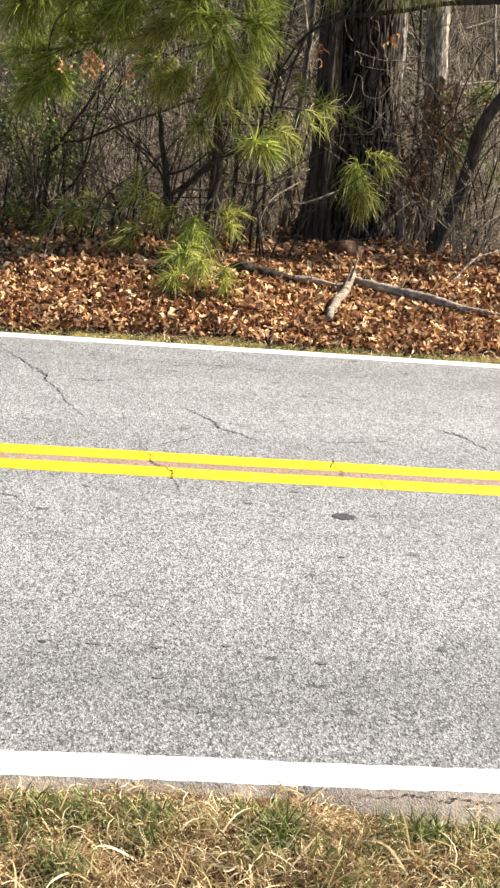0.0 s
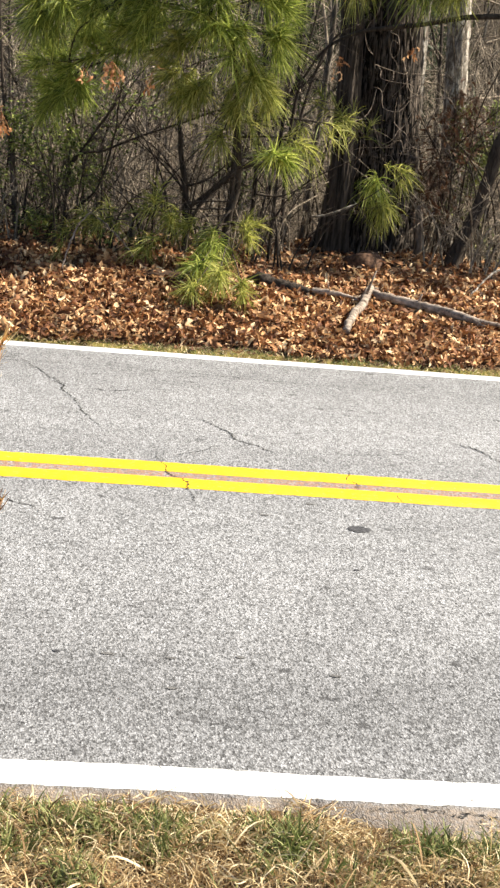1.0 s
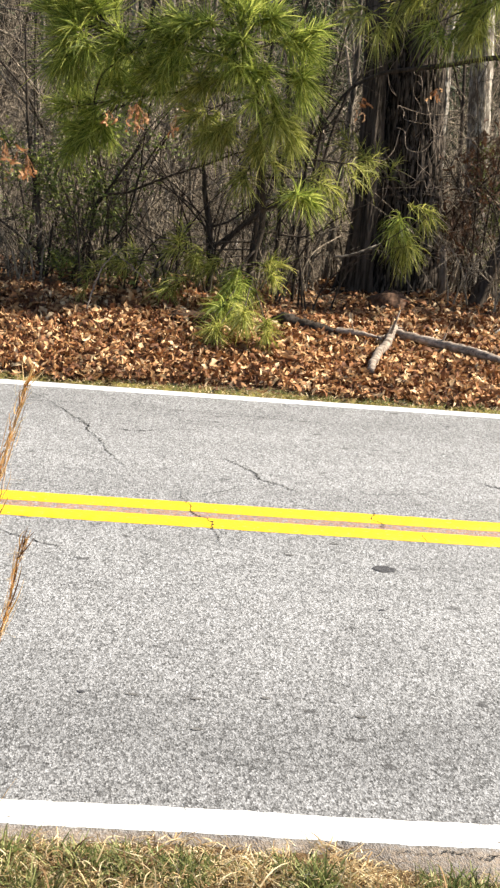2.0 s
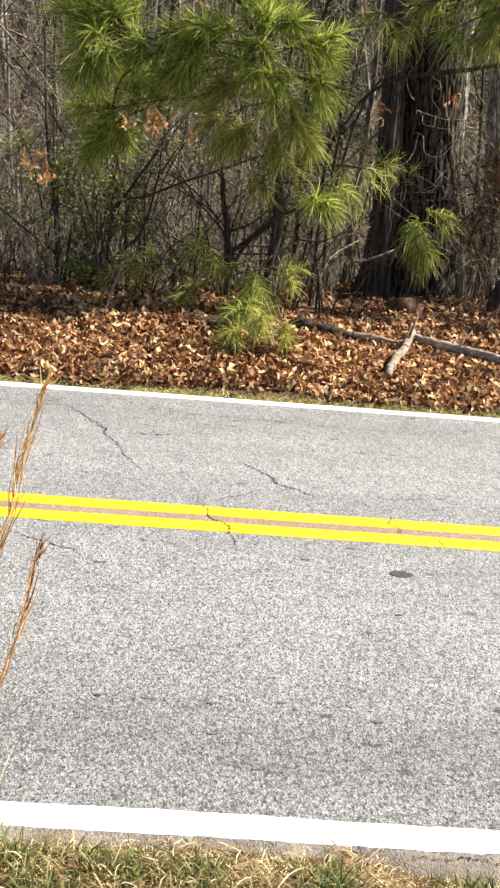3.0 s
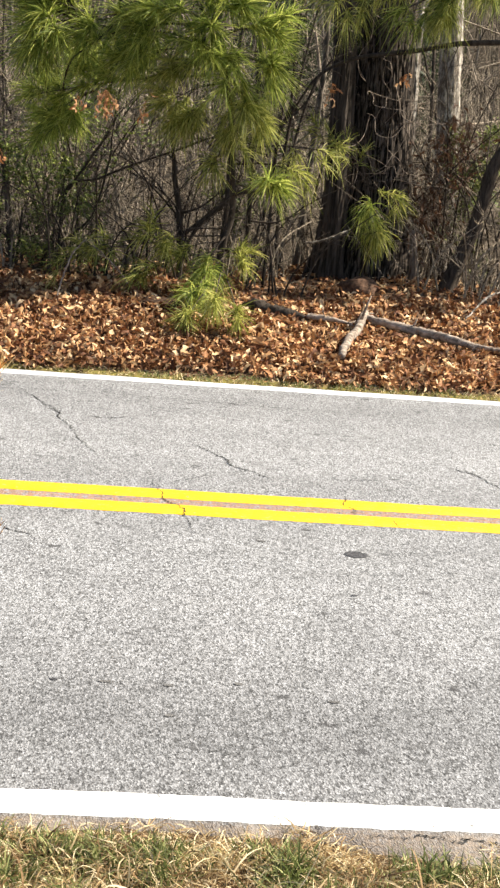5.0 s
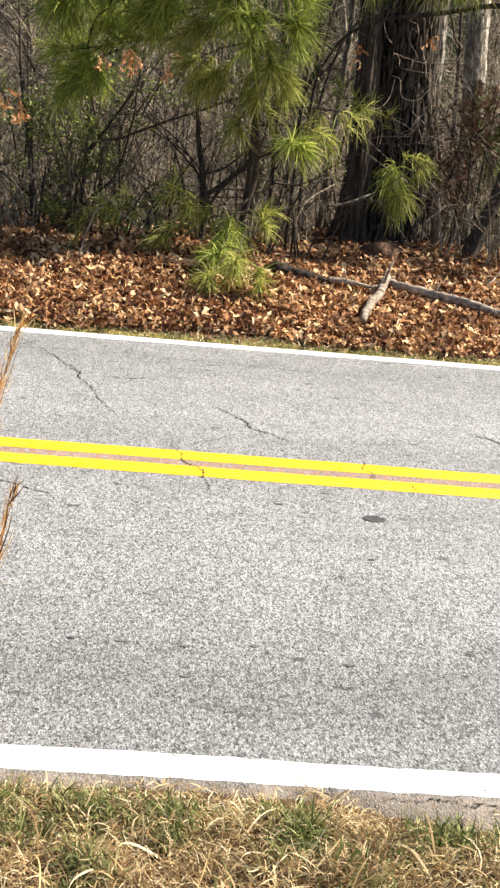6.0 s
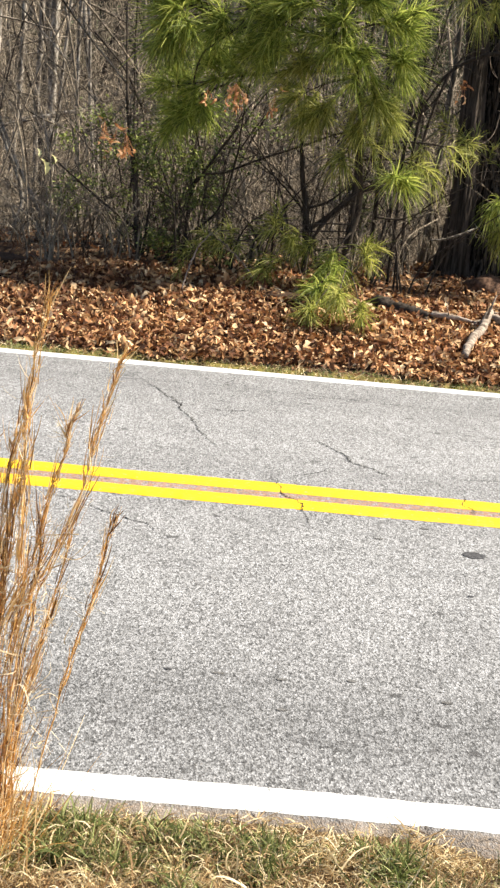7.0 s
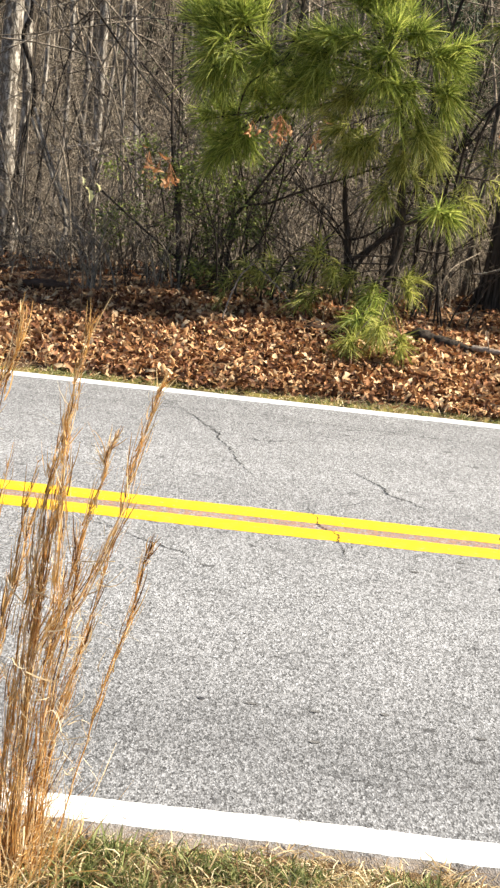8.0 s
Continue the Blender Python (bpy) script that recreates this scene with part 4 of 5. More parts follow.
sapling([(-0.50, 11.6, 0.4), (-0.47, 11.6, 0.9), (-0.24, 11.6, 1.01), (0.03, 11.6, 1.14), (0.3, 11.57, 1.25), (0.56, 11.57, 1.36), (0.69, 11.57, 1.31), (0.96, 11.57, 1.27)], [0.012, 0.010, 0.008, 0.007, 0.005], "thin sapling bowed over in a long arch", 102,
        [([(-0.45, 11.55, 0.92), (-0.31, 11.5, 1.14), (-0.18, 11.5, 1.34)], [0.010, 0.006])], [((-0.205, 10.5, 1.535), 26, 0.042), ((-0.385, 10.55, 1.51), 6, 0.03), ((0.055, 10.6, 1.50), 7, 0.035)], 6)
sapling([(-0.50, 11.5, 0.4), (-0.48, 11.5, 0.52), (-0.27, 11.5, 0.75), (-0.17, 11.5, 1.15), (-0.16, 11.5, 1.33), (-0.1, 11.6, 1.9)], [0.010, 0.008, 0.004], "thin bare whip of undergrowth", 103, twigs=5)
sapling([(0.66, 11.8, 0.31), (0.71, 11.8, 0.91), (0.69, 11.8, 1.53), (0.72, 11.8, 1.98), (0.7, 11.85, 2.8)], [0.024, 0.02, 0.016, 0.008], "bare dark sapling among pine boughs", 104,
        [([(0.40, 11.7, 0.65), (0.59, 11.7, 0.81), (0.75, 11.7, 0.96), (0.91, 11.7, 1.0)], [0.016, 0.02, 0.01])])
sapling([(0.89, 12.0, 0.34), (0.89, 12.0, 0.83), (0.89, 12.0, 1.77), (0.87, 12.0, 2.32), (0.8, 12.1, 3.1)], [0.02, 0.016, 0.012, 0.006], "slim bare sapling with fine twigs", 105)
sapling([(1.14, 12.1, 0.44), (1.12, 12.1, 0.86), (1.13, 12.1, 1.28), (1.18, 12.1, 1.7), (1.25, 12.1, 2.12), (1.4, 12.2, 2.9)], [0.017, 0.014, 0.01, 0.005], "slim bare sapling with curved stem", 106,
        [([(1.11, 12.0, 0.91), (1.24, 12.0, 1.6), (1.38, 12.0, 1.94), (1.56, 12.0, 2.06)], [0.013, 0.010, 0.005]), ([(0.99, 11.9, 0.74), (1.06, 11.9, 1.43), (1.09, 11.9, 1.98), (1.09, 11.95, 2.5)], [0.012, 0.009, 0.005])], [((1.315, 11.0, 1.725), 9, 0.03)])
sapling([(1.40, 13.2, 0.41), (1.45, 13.2, 1.07), (1.48, 13.2, 1.64), (1.50, 13.2, 2.15), (1.45, 13.2, 3.6)], [0.03, 0.028, 0.024, 0.014], "straight grey sapling behind the bank", 107, material=BARK_GREY)
sapling([(-0.82, 11.6, 0.3), (-0.86, 11.6, 0.61), (-0.91, 11.6, 1.0), (-0.98, 11.6, 1.37), (-1.05, 11.7, 2.1)], [0.025, 0.022, 0.015, 0.006], "dark sapling with a few rusty dead leaves set before it", 108,
        [([(-0.80, 11.6, 0.34), (-0.79, 11.6, 0.5), (-0.77, 11.6, 0.75)], [0.012, 0.008]), ([(-1.28, 11.8, 1.91), (-1.04, 11.75, 1.67), (-0.89, 11.7, 1.41)], [0.006, 0.011]), ([(-1.43, 11.4, 0.98), (-1.15, 11.45, 0.76), (-0.86, 11.55, 0.55)], [0.006, 0.011])],
        [((-0.885, 10.45, 1.149), 16, 0.045), ((-1.026, 10.45, 1.225), 12, 0.04), ((-0.949, 10.45, 1.197), 7, 0.03)], 14)
sapling([(-0.35, 11.75, 0.4), (-0.40, 11.7, 0.95), (-0.52, 11.5, 1.45), (-0.47, 10.95, 1.77), (-0.35, 10.95, 1.90), (-0.22, 10.95, 2.02), (-0.16, 10.97, 2.19), (-0.14, 11.0, 2.37), (-0.15, 11.1, 2.60), (-0.17, 11.15, 2.74), (-0.06, 11.2, 2.90), (-0.04, 11.2, 3.02)], [0.007, 0.006, 0.006, 0.010, 0.016, 0.021, 0.02], "crooked dark sapling with a broken blunt tip", 109,
        [([(-0.16, 11.15, 2.7), (-0.28, 11.2, 2.72), (-0.5, 11.2, 2.85), (-0.64, 11.2, 2.95)], [0.012, 0.006]), ([(-0.15, 11.1, 2.6), (-0.05, 11.2, 2.75), (0.04, 11.25, 2.95), (0.1, 11.3, 3.3)], [0.012, 0.010, 0.005])])
sapling([(1.02, 11.85, 0.4), (1.04, 11.85, 0.95), (1.05, 11.85, 1.40), (1.12, 11.85, 1.62), (1.125, 11.85, 1.86), (1.13, 11.87, 2.1), (1.2, 11.9, 2.9)], [0.013, 0.012, 0.010, 0.005], "forked dark sapling beside the large trunk", 113,
        [([(1.05, 11.85, 1.40), (0.97, 11.85, 1.48), (0.91, 11.85, 1.68), (0.85, 11.85, 1.92), (0.80, 11.87, 2.2)], [0.010, 0.008, 0.005]), ([(1.10, 11.85, 1.54), (1.2, 11.85, 1.62), (1.3, 11.8, 1.78)], [0.007, 0.004])], twigs=8)
sapling([(0.35, 11.55, 0.4), (0.41, 11.5, 0.55), (0.51, 11.5, 0.74), (0.70, 11.5, 0.93), (0.89, 11.5, 1.04), (1.08, 11.5, 1.18)], [0.012, 0.011, 0.009, 0.005], "dark crooked sapling leaning under a pine", 114,
        [([(0.89, 11.5, 1.04), (0.80, 11.5, 1.18), (0.59, 11.5, 1.28), (0.46, 11.5, 1.35), (0.35, 11.5, 1.30)], [0.008, 0.006, 0.004]), ([(0.86, 11.4, 0.80), (1.02, 11.4, 0.80), (1.12, 11.4, 0.84), (1.22, 11.4, 0.89)], [0.008, 0.005])], twigs=10, length=0.35)
tangle_rng = np.random.default_rng(77)
for k in range(26):
    ty = tangle_rng.uniform(12.9, 20.0)
    tx = ty * (-0.14 + 0.34 * (k + tangle_rng.random()) / 26)
    rise, bend = tangle_rng.uniform(3.6, 5.6), tangle_rng.normal(0, 0.35, 2)
    thick = tangle_rng.uniform(0.010, 0.020)
    sapling([(tx, ty, 0.0), (tx + 0.25 * bend[0], ty, 0.28 * rise), (tx + 0.9 * bend[0], ty + 0.1, 0.55 * rise), (tx + 0.9 * bend[0] + 0.7 * bend[1], ty + 0.1, 0.8 * rise), (tx + 1.6 * bend[0] + 1.9 * bend[1], ty + 0.2, rise)], [thick, 0.85 * thick, 0.6 * thick, 0.25 * thick], "crooked bare young tree with spreading twigs", 1600 + k, twigs=24, length=1.1, material=(BARK_BROWN, BARK_BROWN, TWIG)[k % 3])
sapling([(-2.05, 13.3, 0.4), (-1.98, 13.5, 0.58), (-2.23, 13.5, 1.18), (-2.34, 13.5, 1.42)], [0.02, 0.018, 0.012], "broken pale pole leaning in the brush", 110, material=BARK_PALE, twigs=2)
sapling([(-1.77, 13.3, 0.4), (-1.80, 13.3, 0.45), (-2.0, 13.3, 0.83), (-2.18, 13.3, 1.22), (-2.3, 13.4, 1.5)], [0.018, 0.016, 0.012], "broken pale pole leaning in the brush", 111, material=BARK_PALE, twigs=2)
sapling([(-1.95, 20.0, 0.0), (-2.01, 20.0, 0.4), (-2.16, 20.0, 1.42), (-2.35, 20.0, 2.89), (-2.4, 20.0, 5.5)], [0.036, 0.033, 0.03, 0.015], "thin pale crooked young tree", 112, material=BARK_PALE, twigs=16, length=0.8)


def bare_shrub(x, y, tall, stems, seed, material):
    """A twiggy leafless shrub of several stems from one root."""
    rng = np.random.default_rng(seed)
    z = ground_at(x, y)
    top = thing("bare_shrub", (x, y, z), "leafless dark twiggy shrub at the edge of the wood", "shrub", "bare shrubs on the bank")
    for _ in range(stems):
        a, ln = rng.uniform(0, 6.28), tall * rng.uniform(0.55, 1.1)
        out = rng.uniform(0.2, 0.95) * ln
        p = (x + rng.normal(0, 0.08), y + rng.normal(0, 0.05), z - 0.03)
        m = (p[0] + 0.3 * out * math.cos(a), p[1] + 0.3 * out * math.sin(a), z + 0.5 * ln)
        e = (p[0] + out * math.cos(a), p[1] + out * math.sin(a), z + ln * rng.uniform(0.7, 1.0))
        limb(top, [p, m, e], [0.009, 0.006, 0.003], material, rng, "stem", 9, 0.38 * ln, 5, depth=2, twig_r=0.0032)


shrub_rng = np.random.default_rng(55)
for k in range(30):
    sx, sy = shrub_rng.uniform(-1.8, 3.0), shrub_rng.uniform(11.8, 13.6)
    if 1.25 < sx < 2.35:
        sy = 13.3
    bare_shrub(sx, sy, shrub_rng.uniform(0.7, 2.2), 4, 500 + k, (BARK_BROWN, TWIG, TWIG)[k % 3])


for k in range(26):
    sx, sy = shrub_rng.uniform(-2.5, 2.9), shrub_rng.uniform(11.4, 12.3)
    if 1.25 < sx < 2.3:
        sx += 1.1
    bare_shrub(sx, sy, shrub_rng.uniform(0.35, 0.9), 3, 600 + k, TWIG)
for k, (sx, sy, st) in enumerate(((-0.15, 11.45, 1.0), (0.15, 11.5, 1.2), (0.38, 11.4, 0.9), (0.9, 11.5, 1.2), (1.12, 11.45, 0.9), (-0.55, 11.35, 0.9))):
    bare_shrub(sx, sy, st, 4, 580 + k, BARK_BROWN)
for k in range(13):
    sx, sy = -2.3 + 3.7 * k / 13 + shrub_rng.normal(0, 0.12), shrub_rng.uniform(12.6, 15.0)
    bare_shrub(sx, sy, shrub_rng.uniform(3.0, 4.0), 3, 700 + k, (BARK_BROWN, TWIG)[k % 2])
for k, (sx, sy, st) in enumerate(((2.3, 12.9, 2.0), (2.55, 12.7, 1.8), (2.75, 13.0, 2.2), (2.15, 13.2, 2.0))):
    bare_shrub(sx, sy, st, 6, 560 + k, BARK_BROWN)


# ---- pines ----
def needle_cluster(parent, at, way, rng, count=170, size=0.19, shoot=0.13, droop=0.25, material=None):
    """A shoot with long needles that spray forward round it."""
    way = np.array(way, float)
    way /= np.linalg.norm(way)
    u = rng.random(count)
    base = np.array(at) + way * (u[:, None] - 0.6) * shoot + rng.normal(0, 0.006, (count, 3))
    spray = rng.normal(0, 1, (count, 3))
    spray -= (spray @ way)[:, None] * way
    spray /= np.linalg.norm(spray, axis=1)[:, None] + 1e-9
    droop *= 0.62
    lean = rng.uniform(0.1, 1.6, count) * (1.1 - 0.4 * u)
    out = way * np.cos(lean)[:, None] + spray * np.sin(lean)[:, None]
    ln = size * rng.uniform(0.7, 1.15, count)
    tip = base + out * ln[:, None]
    tip[:, 2] -= droop * ln * rng.uniform(0.4, 1.3, count)
    sag = np.stack([0 * ln, 0 * ln, droop * 0.28 * ln], -1) + rng.normal(0, 0.006, (count, 3))
    h = Heap()
    h.blades(base, tip, sag, rng.uniform(0.0045, 0.0075, count), 3, rng)
    under("pine_shoot", h, material or NEEDLE, parent)


def bough(parent, root, tip, rng, clusters=6, spread=0.16, lift=0.3, droop=0.25, count=130, size=0.16, material=None, r=0.010, arch=0.0, first=0.35):
    """A branch with side shoots that end in needle clusters."""
    a, b = np.array(root, float), np.array(tip, float)
    mid = 0.5 * (a + b) + np.array([0, 0, arch])
    line = np.array(curve_through([tuple(a), tuple(mid), tuple(b)], 6))
    h = Heap()
    h.tube(line, [r, r * 0.7, r * 0.4], 6)
    ends = []
    for k in range(clusters):
        u = first + (1 - first) * (k + 0.7 * rng.random()) / clusters
        i = min(int(u * (len(line) - 1)), len(line) - 2)
        p = line[i]
        t = line[i + 1] - line[i]
        t /= np.linalg.norm(t) + 1e-9
        off = rng.normal(0, 1, 3)
        off /= np.linalg.norm(off)
        way = t * 0.7 + off * 0.7 + np.array([0, 0, lift])
        way /= np.linalg.norm(way)
        q = p + way * spread * rng.uniform(0.4, 1.1)
        h.sticks([p], [q], r * 0.45, r * 0.3, 5)
        ends.append((q, way))
    ends.append((line[-1], line[-1] - line[-2] + np.array([0, 0, 0.02 * lift])))
    branch = under("branch", h, BARK_BROWN, parent)
    for q, way in ends:
        needle_cluster(branch, q, way, rng, count, size, 0.12, droop, material)


def build_pines():
    rng = np.random.default_rng(61)
    z = ground_at(0.67, 11.2)
    pine = thing("pine_sapling", (0.67, 11.2, z), "young long-needled pine in full green at the wood's edge", "pine tree")
    limb(pine, [(0.67, 11.2, z - 0.04), (0.66, 11.18, 0.62), (0.71, 11.18, 0.86), (0.68, 11.15, 1.24), (0.6, 11.12, 1.8), (0.42, 11.1, 2.18), (0.3, 11.1, 2.45)], [0.026, 0.024, 0.02, 0.015, 0.006], BARK_BROWN, rng, "trunk", 26, 0.38, depth=2)

    def spray(root, tip, clusters, first=0.6, lift=0.3, droop=0.2, count=70, size=0.21, spread=0.17, material=None, r=0.009, arch=0.03):
        bough(pine, root, tip, rng, clusters, spread, lift, droop, count, size, material, r, arch, first)

    # crown: a long bough with upright bright shoots, and the leader's own whorls
    spray((0.5, 11.12, 1.95), (-0.68, 11.0, 2.12), 13, 0.7, 0.8, 0.05, 78, 0.23, 0.2)
    spray((-0.42, 11.05, 2.05), (-0.82, 11.05, 2.18), 5, 0.55, 1.1, 0.0, 75, 0.23, 0.14)
    spray((-0.4, 11.05, 2.05), (-0.55, 10.98, 2.22), 4, 0.6, 1.1, 0.0, 75, 0.23, 0.13)
    spray((-0.35, 11.05, 2.05), (-0.64, 10.95, 1.90), 6, 0.45, -0.4, 0.45, 68, 0.22, 0.15)
    spray((-0.4, 11.05, 2.06), (-0.72, 10.92, 1.98), 7, 0.5, 0.0, 0.4, 72, 0.22, 0.18)
    spray((0.42, 11.1, 2.12), (0.47, 10.85, 2.10), 6, 0.3, 0.2, 0.2, 72, 0.22, 0.18)
    spray((-0.2, 11.05, 2.04), (-0.40, 10.95, 1.98), 5, 0.3, -0.1, 0.3, 60, 0.21, 0.17)
    spray((0.45, 11.12, 2.0), (-0.16, 11.0, 2.02), 7, 0.45, 0.0, 0.35, 60, 0.21, 0.18)
    spray((0.5, 11.15, 1.95), (-0.12, 11.1, 1.86), 7, 0.4, 0.0, 0.35, 60, 0.21, 0.18)
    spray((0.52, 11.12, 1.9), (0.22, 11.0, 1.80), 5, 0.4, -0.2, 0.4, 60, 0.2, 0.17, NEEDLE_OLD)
    spray((0.4, 11.1, 2.2), (0.22, 11.0, 2.42), 5, 0.5, 0.9, 0.02, 75, 0.23, 0.13)
    spray((0.36, 11.1, 2.25), (0.47, 11.0, 2.45), 6, 0.5, 0.8, 0.05, 75, 0.23, 0.15)
    spray((0.45, 11.1, 2.12), (0.2, 10.9, 2.18), 6, 0.4, 0.3, 0.2, 75, 0.22, 0.17)
    spray((0.48, 11.1, 2.08), (-0.02, 10.95, 2.06), 7, 0.5, 0.1, 0.35, 70, 0.22, 0.17)
    spray((0.45, 11.1, 2.12), (0.62, 10.92, 2.26), 6, 0.4, 0.5, 0.15, 75, 0.22, 0.16)
    spray((0.5, 11.1, 2.02), (0.83, 10.95, 2.12), 8, 0.5, 0.2, 0.3, 75, 0.22, 0.16)
    spray((0.55, 11.1, 1.92), (0.90, 11.0, 1.86), 6, 0.6, -0.1, 0.45, 70, 0.22, 0.14)
    spray((0.52, 11.1, 2.0), (0.38, 10.85, 1.98), 6, 0.4, -0.1, 0.4, 70, 0.21, 0.17)
    spray((0.58, 11.1, 1.88), (0.62, 10.85, 1.86), 6, 0.4, -0.2, 0.45, 65, 0.21, 0.17)
    # a long bough in the crown's own shade
    spray((0.58, 11.25, 1.8), (-0.72, 11.3, 1.56), 12, 0.55, 0.1, 0.25, 75, 0.2, 0.17)
    spray((-0.3, 11.28, 1.62), (-0.62, 11.35, 1.38), 9, 0.4, -0.1, 0.3, 75, 0.2, 0.15)
    spray((0.55, 11.2, 1.9), (-0.38, 11.3, 1.76), 8, 0.45, 0.0, 0.35, 60, 0.2, 0.17)
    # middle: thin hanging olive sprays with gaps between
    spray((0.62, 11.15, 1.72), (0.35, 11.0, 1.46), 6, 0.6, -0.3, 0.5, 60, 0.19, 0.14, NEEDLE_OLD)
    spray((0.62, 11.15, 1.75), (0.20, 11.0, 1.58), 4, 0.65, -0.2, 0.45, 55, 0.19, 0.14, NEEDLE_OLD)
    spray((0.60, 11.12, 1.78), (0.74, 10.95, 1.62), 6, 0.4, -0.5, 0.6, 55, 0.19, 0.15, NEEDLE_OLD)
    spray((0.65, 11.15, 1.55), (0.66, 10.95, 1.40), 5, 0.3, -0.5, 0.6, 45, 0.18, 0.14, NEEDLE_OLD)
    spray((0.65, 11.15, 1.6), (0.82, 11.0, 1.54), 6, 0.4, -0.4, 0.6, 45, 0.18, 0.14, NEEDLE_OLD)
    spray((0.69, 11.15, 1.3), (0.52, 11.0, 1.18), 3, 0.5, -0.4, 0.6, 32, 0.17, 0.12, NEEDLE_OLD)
    # low: one bright tuft, then sparse sprays near the ground
    spray((0.70, 11.15, 0.98), (0.96, 10.9, 1.10), 4, 0.88, 0.0, 0.55, 80, 0.2, 0.07)
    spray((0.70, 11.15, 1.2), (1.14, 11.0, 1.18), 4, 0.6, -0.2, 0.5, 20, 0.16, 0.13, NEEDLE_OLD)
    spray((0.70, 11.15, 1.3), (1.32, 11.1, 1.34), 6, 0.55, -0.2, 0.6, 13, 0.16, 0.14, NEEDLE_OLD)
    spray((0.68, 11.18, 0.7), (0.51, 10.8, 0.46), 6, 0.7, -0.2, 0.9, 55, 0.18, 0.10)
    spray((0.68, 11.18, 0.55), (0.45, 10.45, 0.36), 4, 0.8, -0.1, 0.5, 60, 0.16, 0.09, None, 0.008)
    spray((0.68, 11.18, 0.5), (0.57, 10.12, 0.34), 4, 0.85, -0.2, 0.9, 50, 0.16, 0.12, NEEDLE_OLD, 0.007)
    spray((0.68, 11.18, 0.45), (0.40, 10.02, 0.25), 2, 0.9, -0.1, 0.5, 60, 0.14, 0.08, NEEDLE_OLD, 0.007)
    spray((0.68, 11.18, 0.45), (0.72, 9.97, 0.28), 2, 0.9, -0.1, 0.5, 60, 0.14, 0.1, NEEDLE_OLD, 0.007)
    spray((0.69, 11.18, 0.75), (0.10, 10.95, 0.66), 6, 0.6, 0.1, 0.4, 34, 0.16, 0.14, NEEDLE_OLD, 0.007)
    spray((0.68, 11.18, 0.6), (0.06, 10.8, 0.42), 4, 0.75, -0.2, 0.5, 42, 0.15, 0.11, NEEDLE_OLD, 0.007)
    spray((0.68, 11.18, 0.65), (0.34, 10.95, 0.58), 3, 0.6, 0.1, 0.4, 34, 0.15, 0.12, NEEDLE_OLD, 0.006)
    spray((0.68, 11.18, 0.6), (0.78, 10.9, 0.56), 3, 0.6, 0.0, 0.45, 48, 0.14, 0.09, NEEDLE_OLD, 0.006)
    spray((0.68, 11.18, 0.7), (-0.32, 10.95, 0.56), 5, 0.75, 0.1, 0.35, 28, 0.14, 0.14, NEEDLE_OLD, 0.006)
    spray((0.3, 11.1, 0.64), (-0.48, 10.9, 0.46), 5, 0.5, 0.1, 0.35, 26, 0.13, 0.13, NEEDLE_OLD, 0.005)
    h = Heap()
    h.tube(curve_through([(-0.55, 11.0, 2.17), (-0.34, 10.98, 2.12), (-0.13, 10.98, 2.12), (0.2, 11.1, 2.06)], 5), [0.005, 0.008, 0.01], 6)
    under("branch", h, DRIFT, pine, "bare pale twig across the crown")

    # a second pine whose boughs hang in front of the large trunk
    z = ground_at(3.25, 11.9)
    pine = thing("pine_tree", (3.25, 11.9, z), "pine reaching drooping green boughs across the large trunk", "pine tree")
    limb(pine, [(3.25, 11.9, z - 0.05), (3.22, 11.9, 1.5), (3.2, 11.9, 3.2), (3.2, 11.9, 5.0)], [0.06, 0.055, 0.045, 0.03], BARK_BROWN, rng, "trunk", 0)
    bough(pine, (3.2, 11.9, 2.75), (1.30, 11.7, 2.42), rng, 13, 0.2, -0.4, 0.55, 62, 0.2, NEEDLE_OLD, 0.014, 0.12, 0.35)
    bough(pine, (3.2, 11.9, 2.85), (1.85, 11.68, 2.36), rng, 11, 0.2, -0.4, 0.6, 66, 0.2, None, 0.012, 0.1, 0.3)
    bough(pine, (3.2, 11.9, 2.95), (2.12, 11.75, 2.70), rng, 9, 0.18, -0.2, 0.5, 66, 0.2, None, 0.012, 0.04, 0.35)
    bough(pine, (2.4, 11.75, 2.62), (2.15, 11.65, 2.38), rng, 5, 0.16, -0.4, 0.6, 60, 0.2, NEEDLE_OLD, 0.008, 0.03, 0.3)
    bough(pine, (3.2, 11.9, 3.4), (2.3, 11.7, 3.6), rng, 10, 0.2, 0.3, 0.3, 80, 0.19, None, 0.012)
    bough(pine, (3.2, 11.9, 3.8), (3.9, 11.5, 4.1), rng, 10, 0.2, 0.4, 0.3, 80, 0.19, None, 0.012)
    bough(pine, (3.2, 11.9, 4.4), (2.8, 11.4, 4.9), rng, 10, 0.2, 0.4, 0.3, 80, 0.19, None, 0.012)
    bough(pine, (3.2, 11.9, 2.3), (3.7, 11.5, 2.5), rng, 10, 0.2, 0.4, 0.3, 80, 0.19, None, 0.012)

    limb(pine, [(3.2, 11.9, 2.3), (2.75, 11.87, 2.22), (2.32, 11.85, 2.17), (2.01, 11.85, 2.095), (1.72, 11.85, 2.04), (1.55, 11.85, 2.0), (1.37, 11.85, 1.91), (1.26, 11.85, 1.80), (1.19, 11.85, 1.68), (1.10, 11.85, 1.54)], [0.022, 0.02, 0.017, 0.014, 0.011, 0.006], BARK_BROWN, rng, "branch", 16, 0.35, label="long dark bare bough across the trunk", depth=2, twig_r=0.0045)
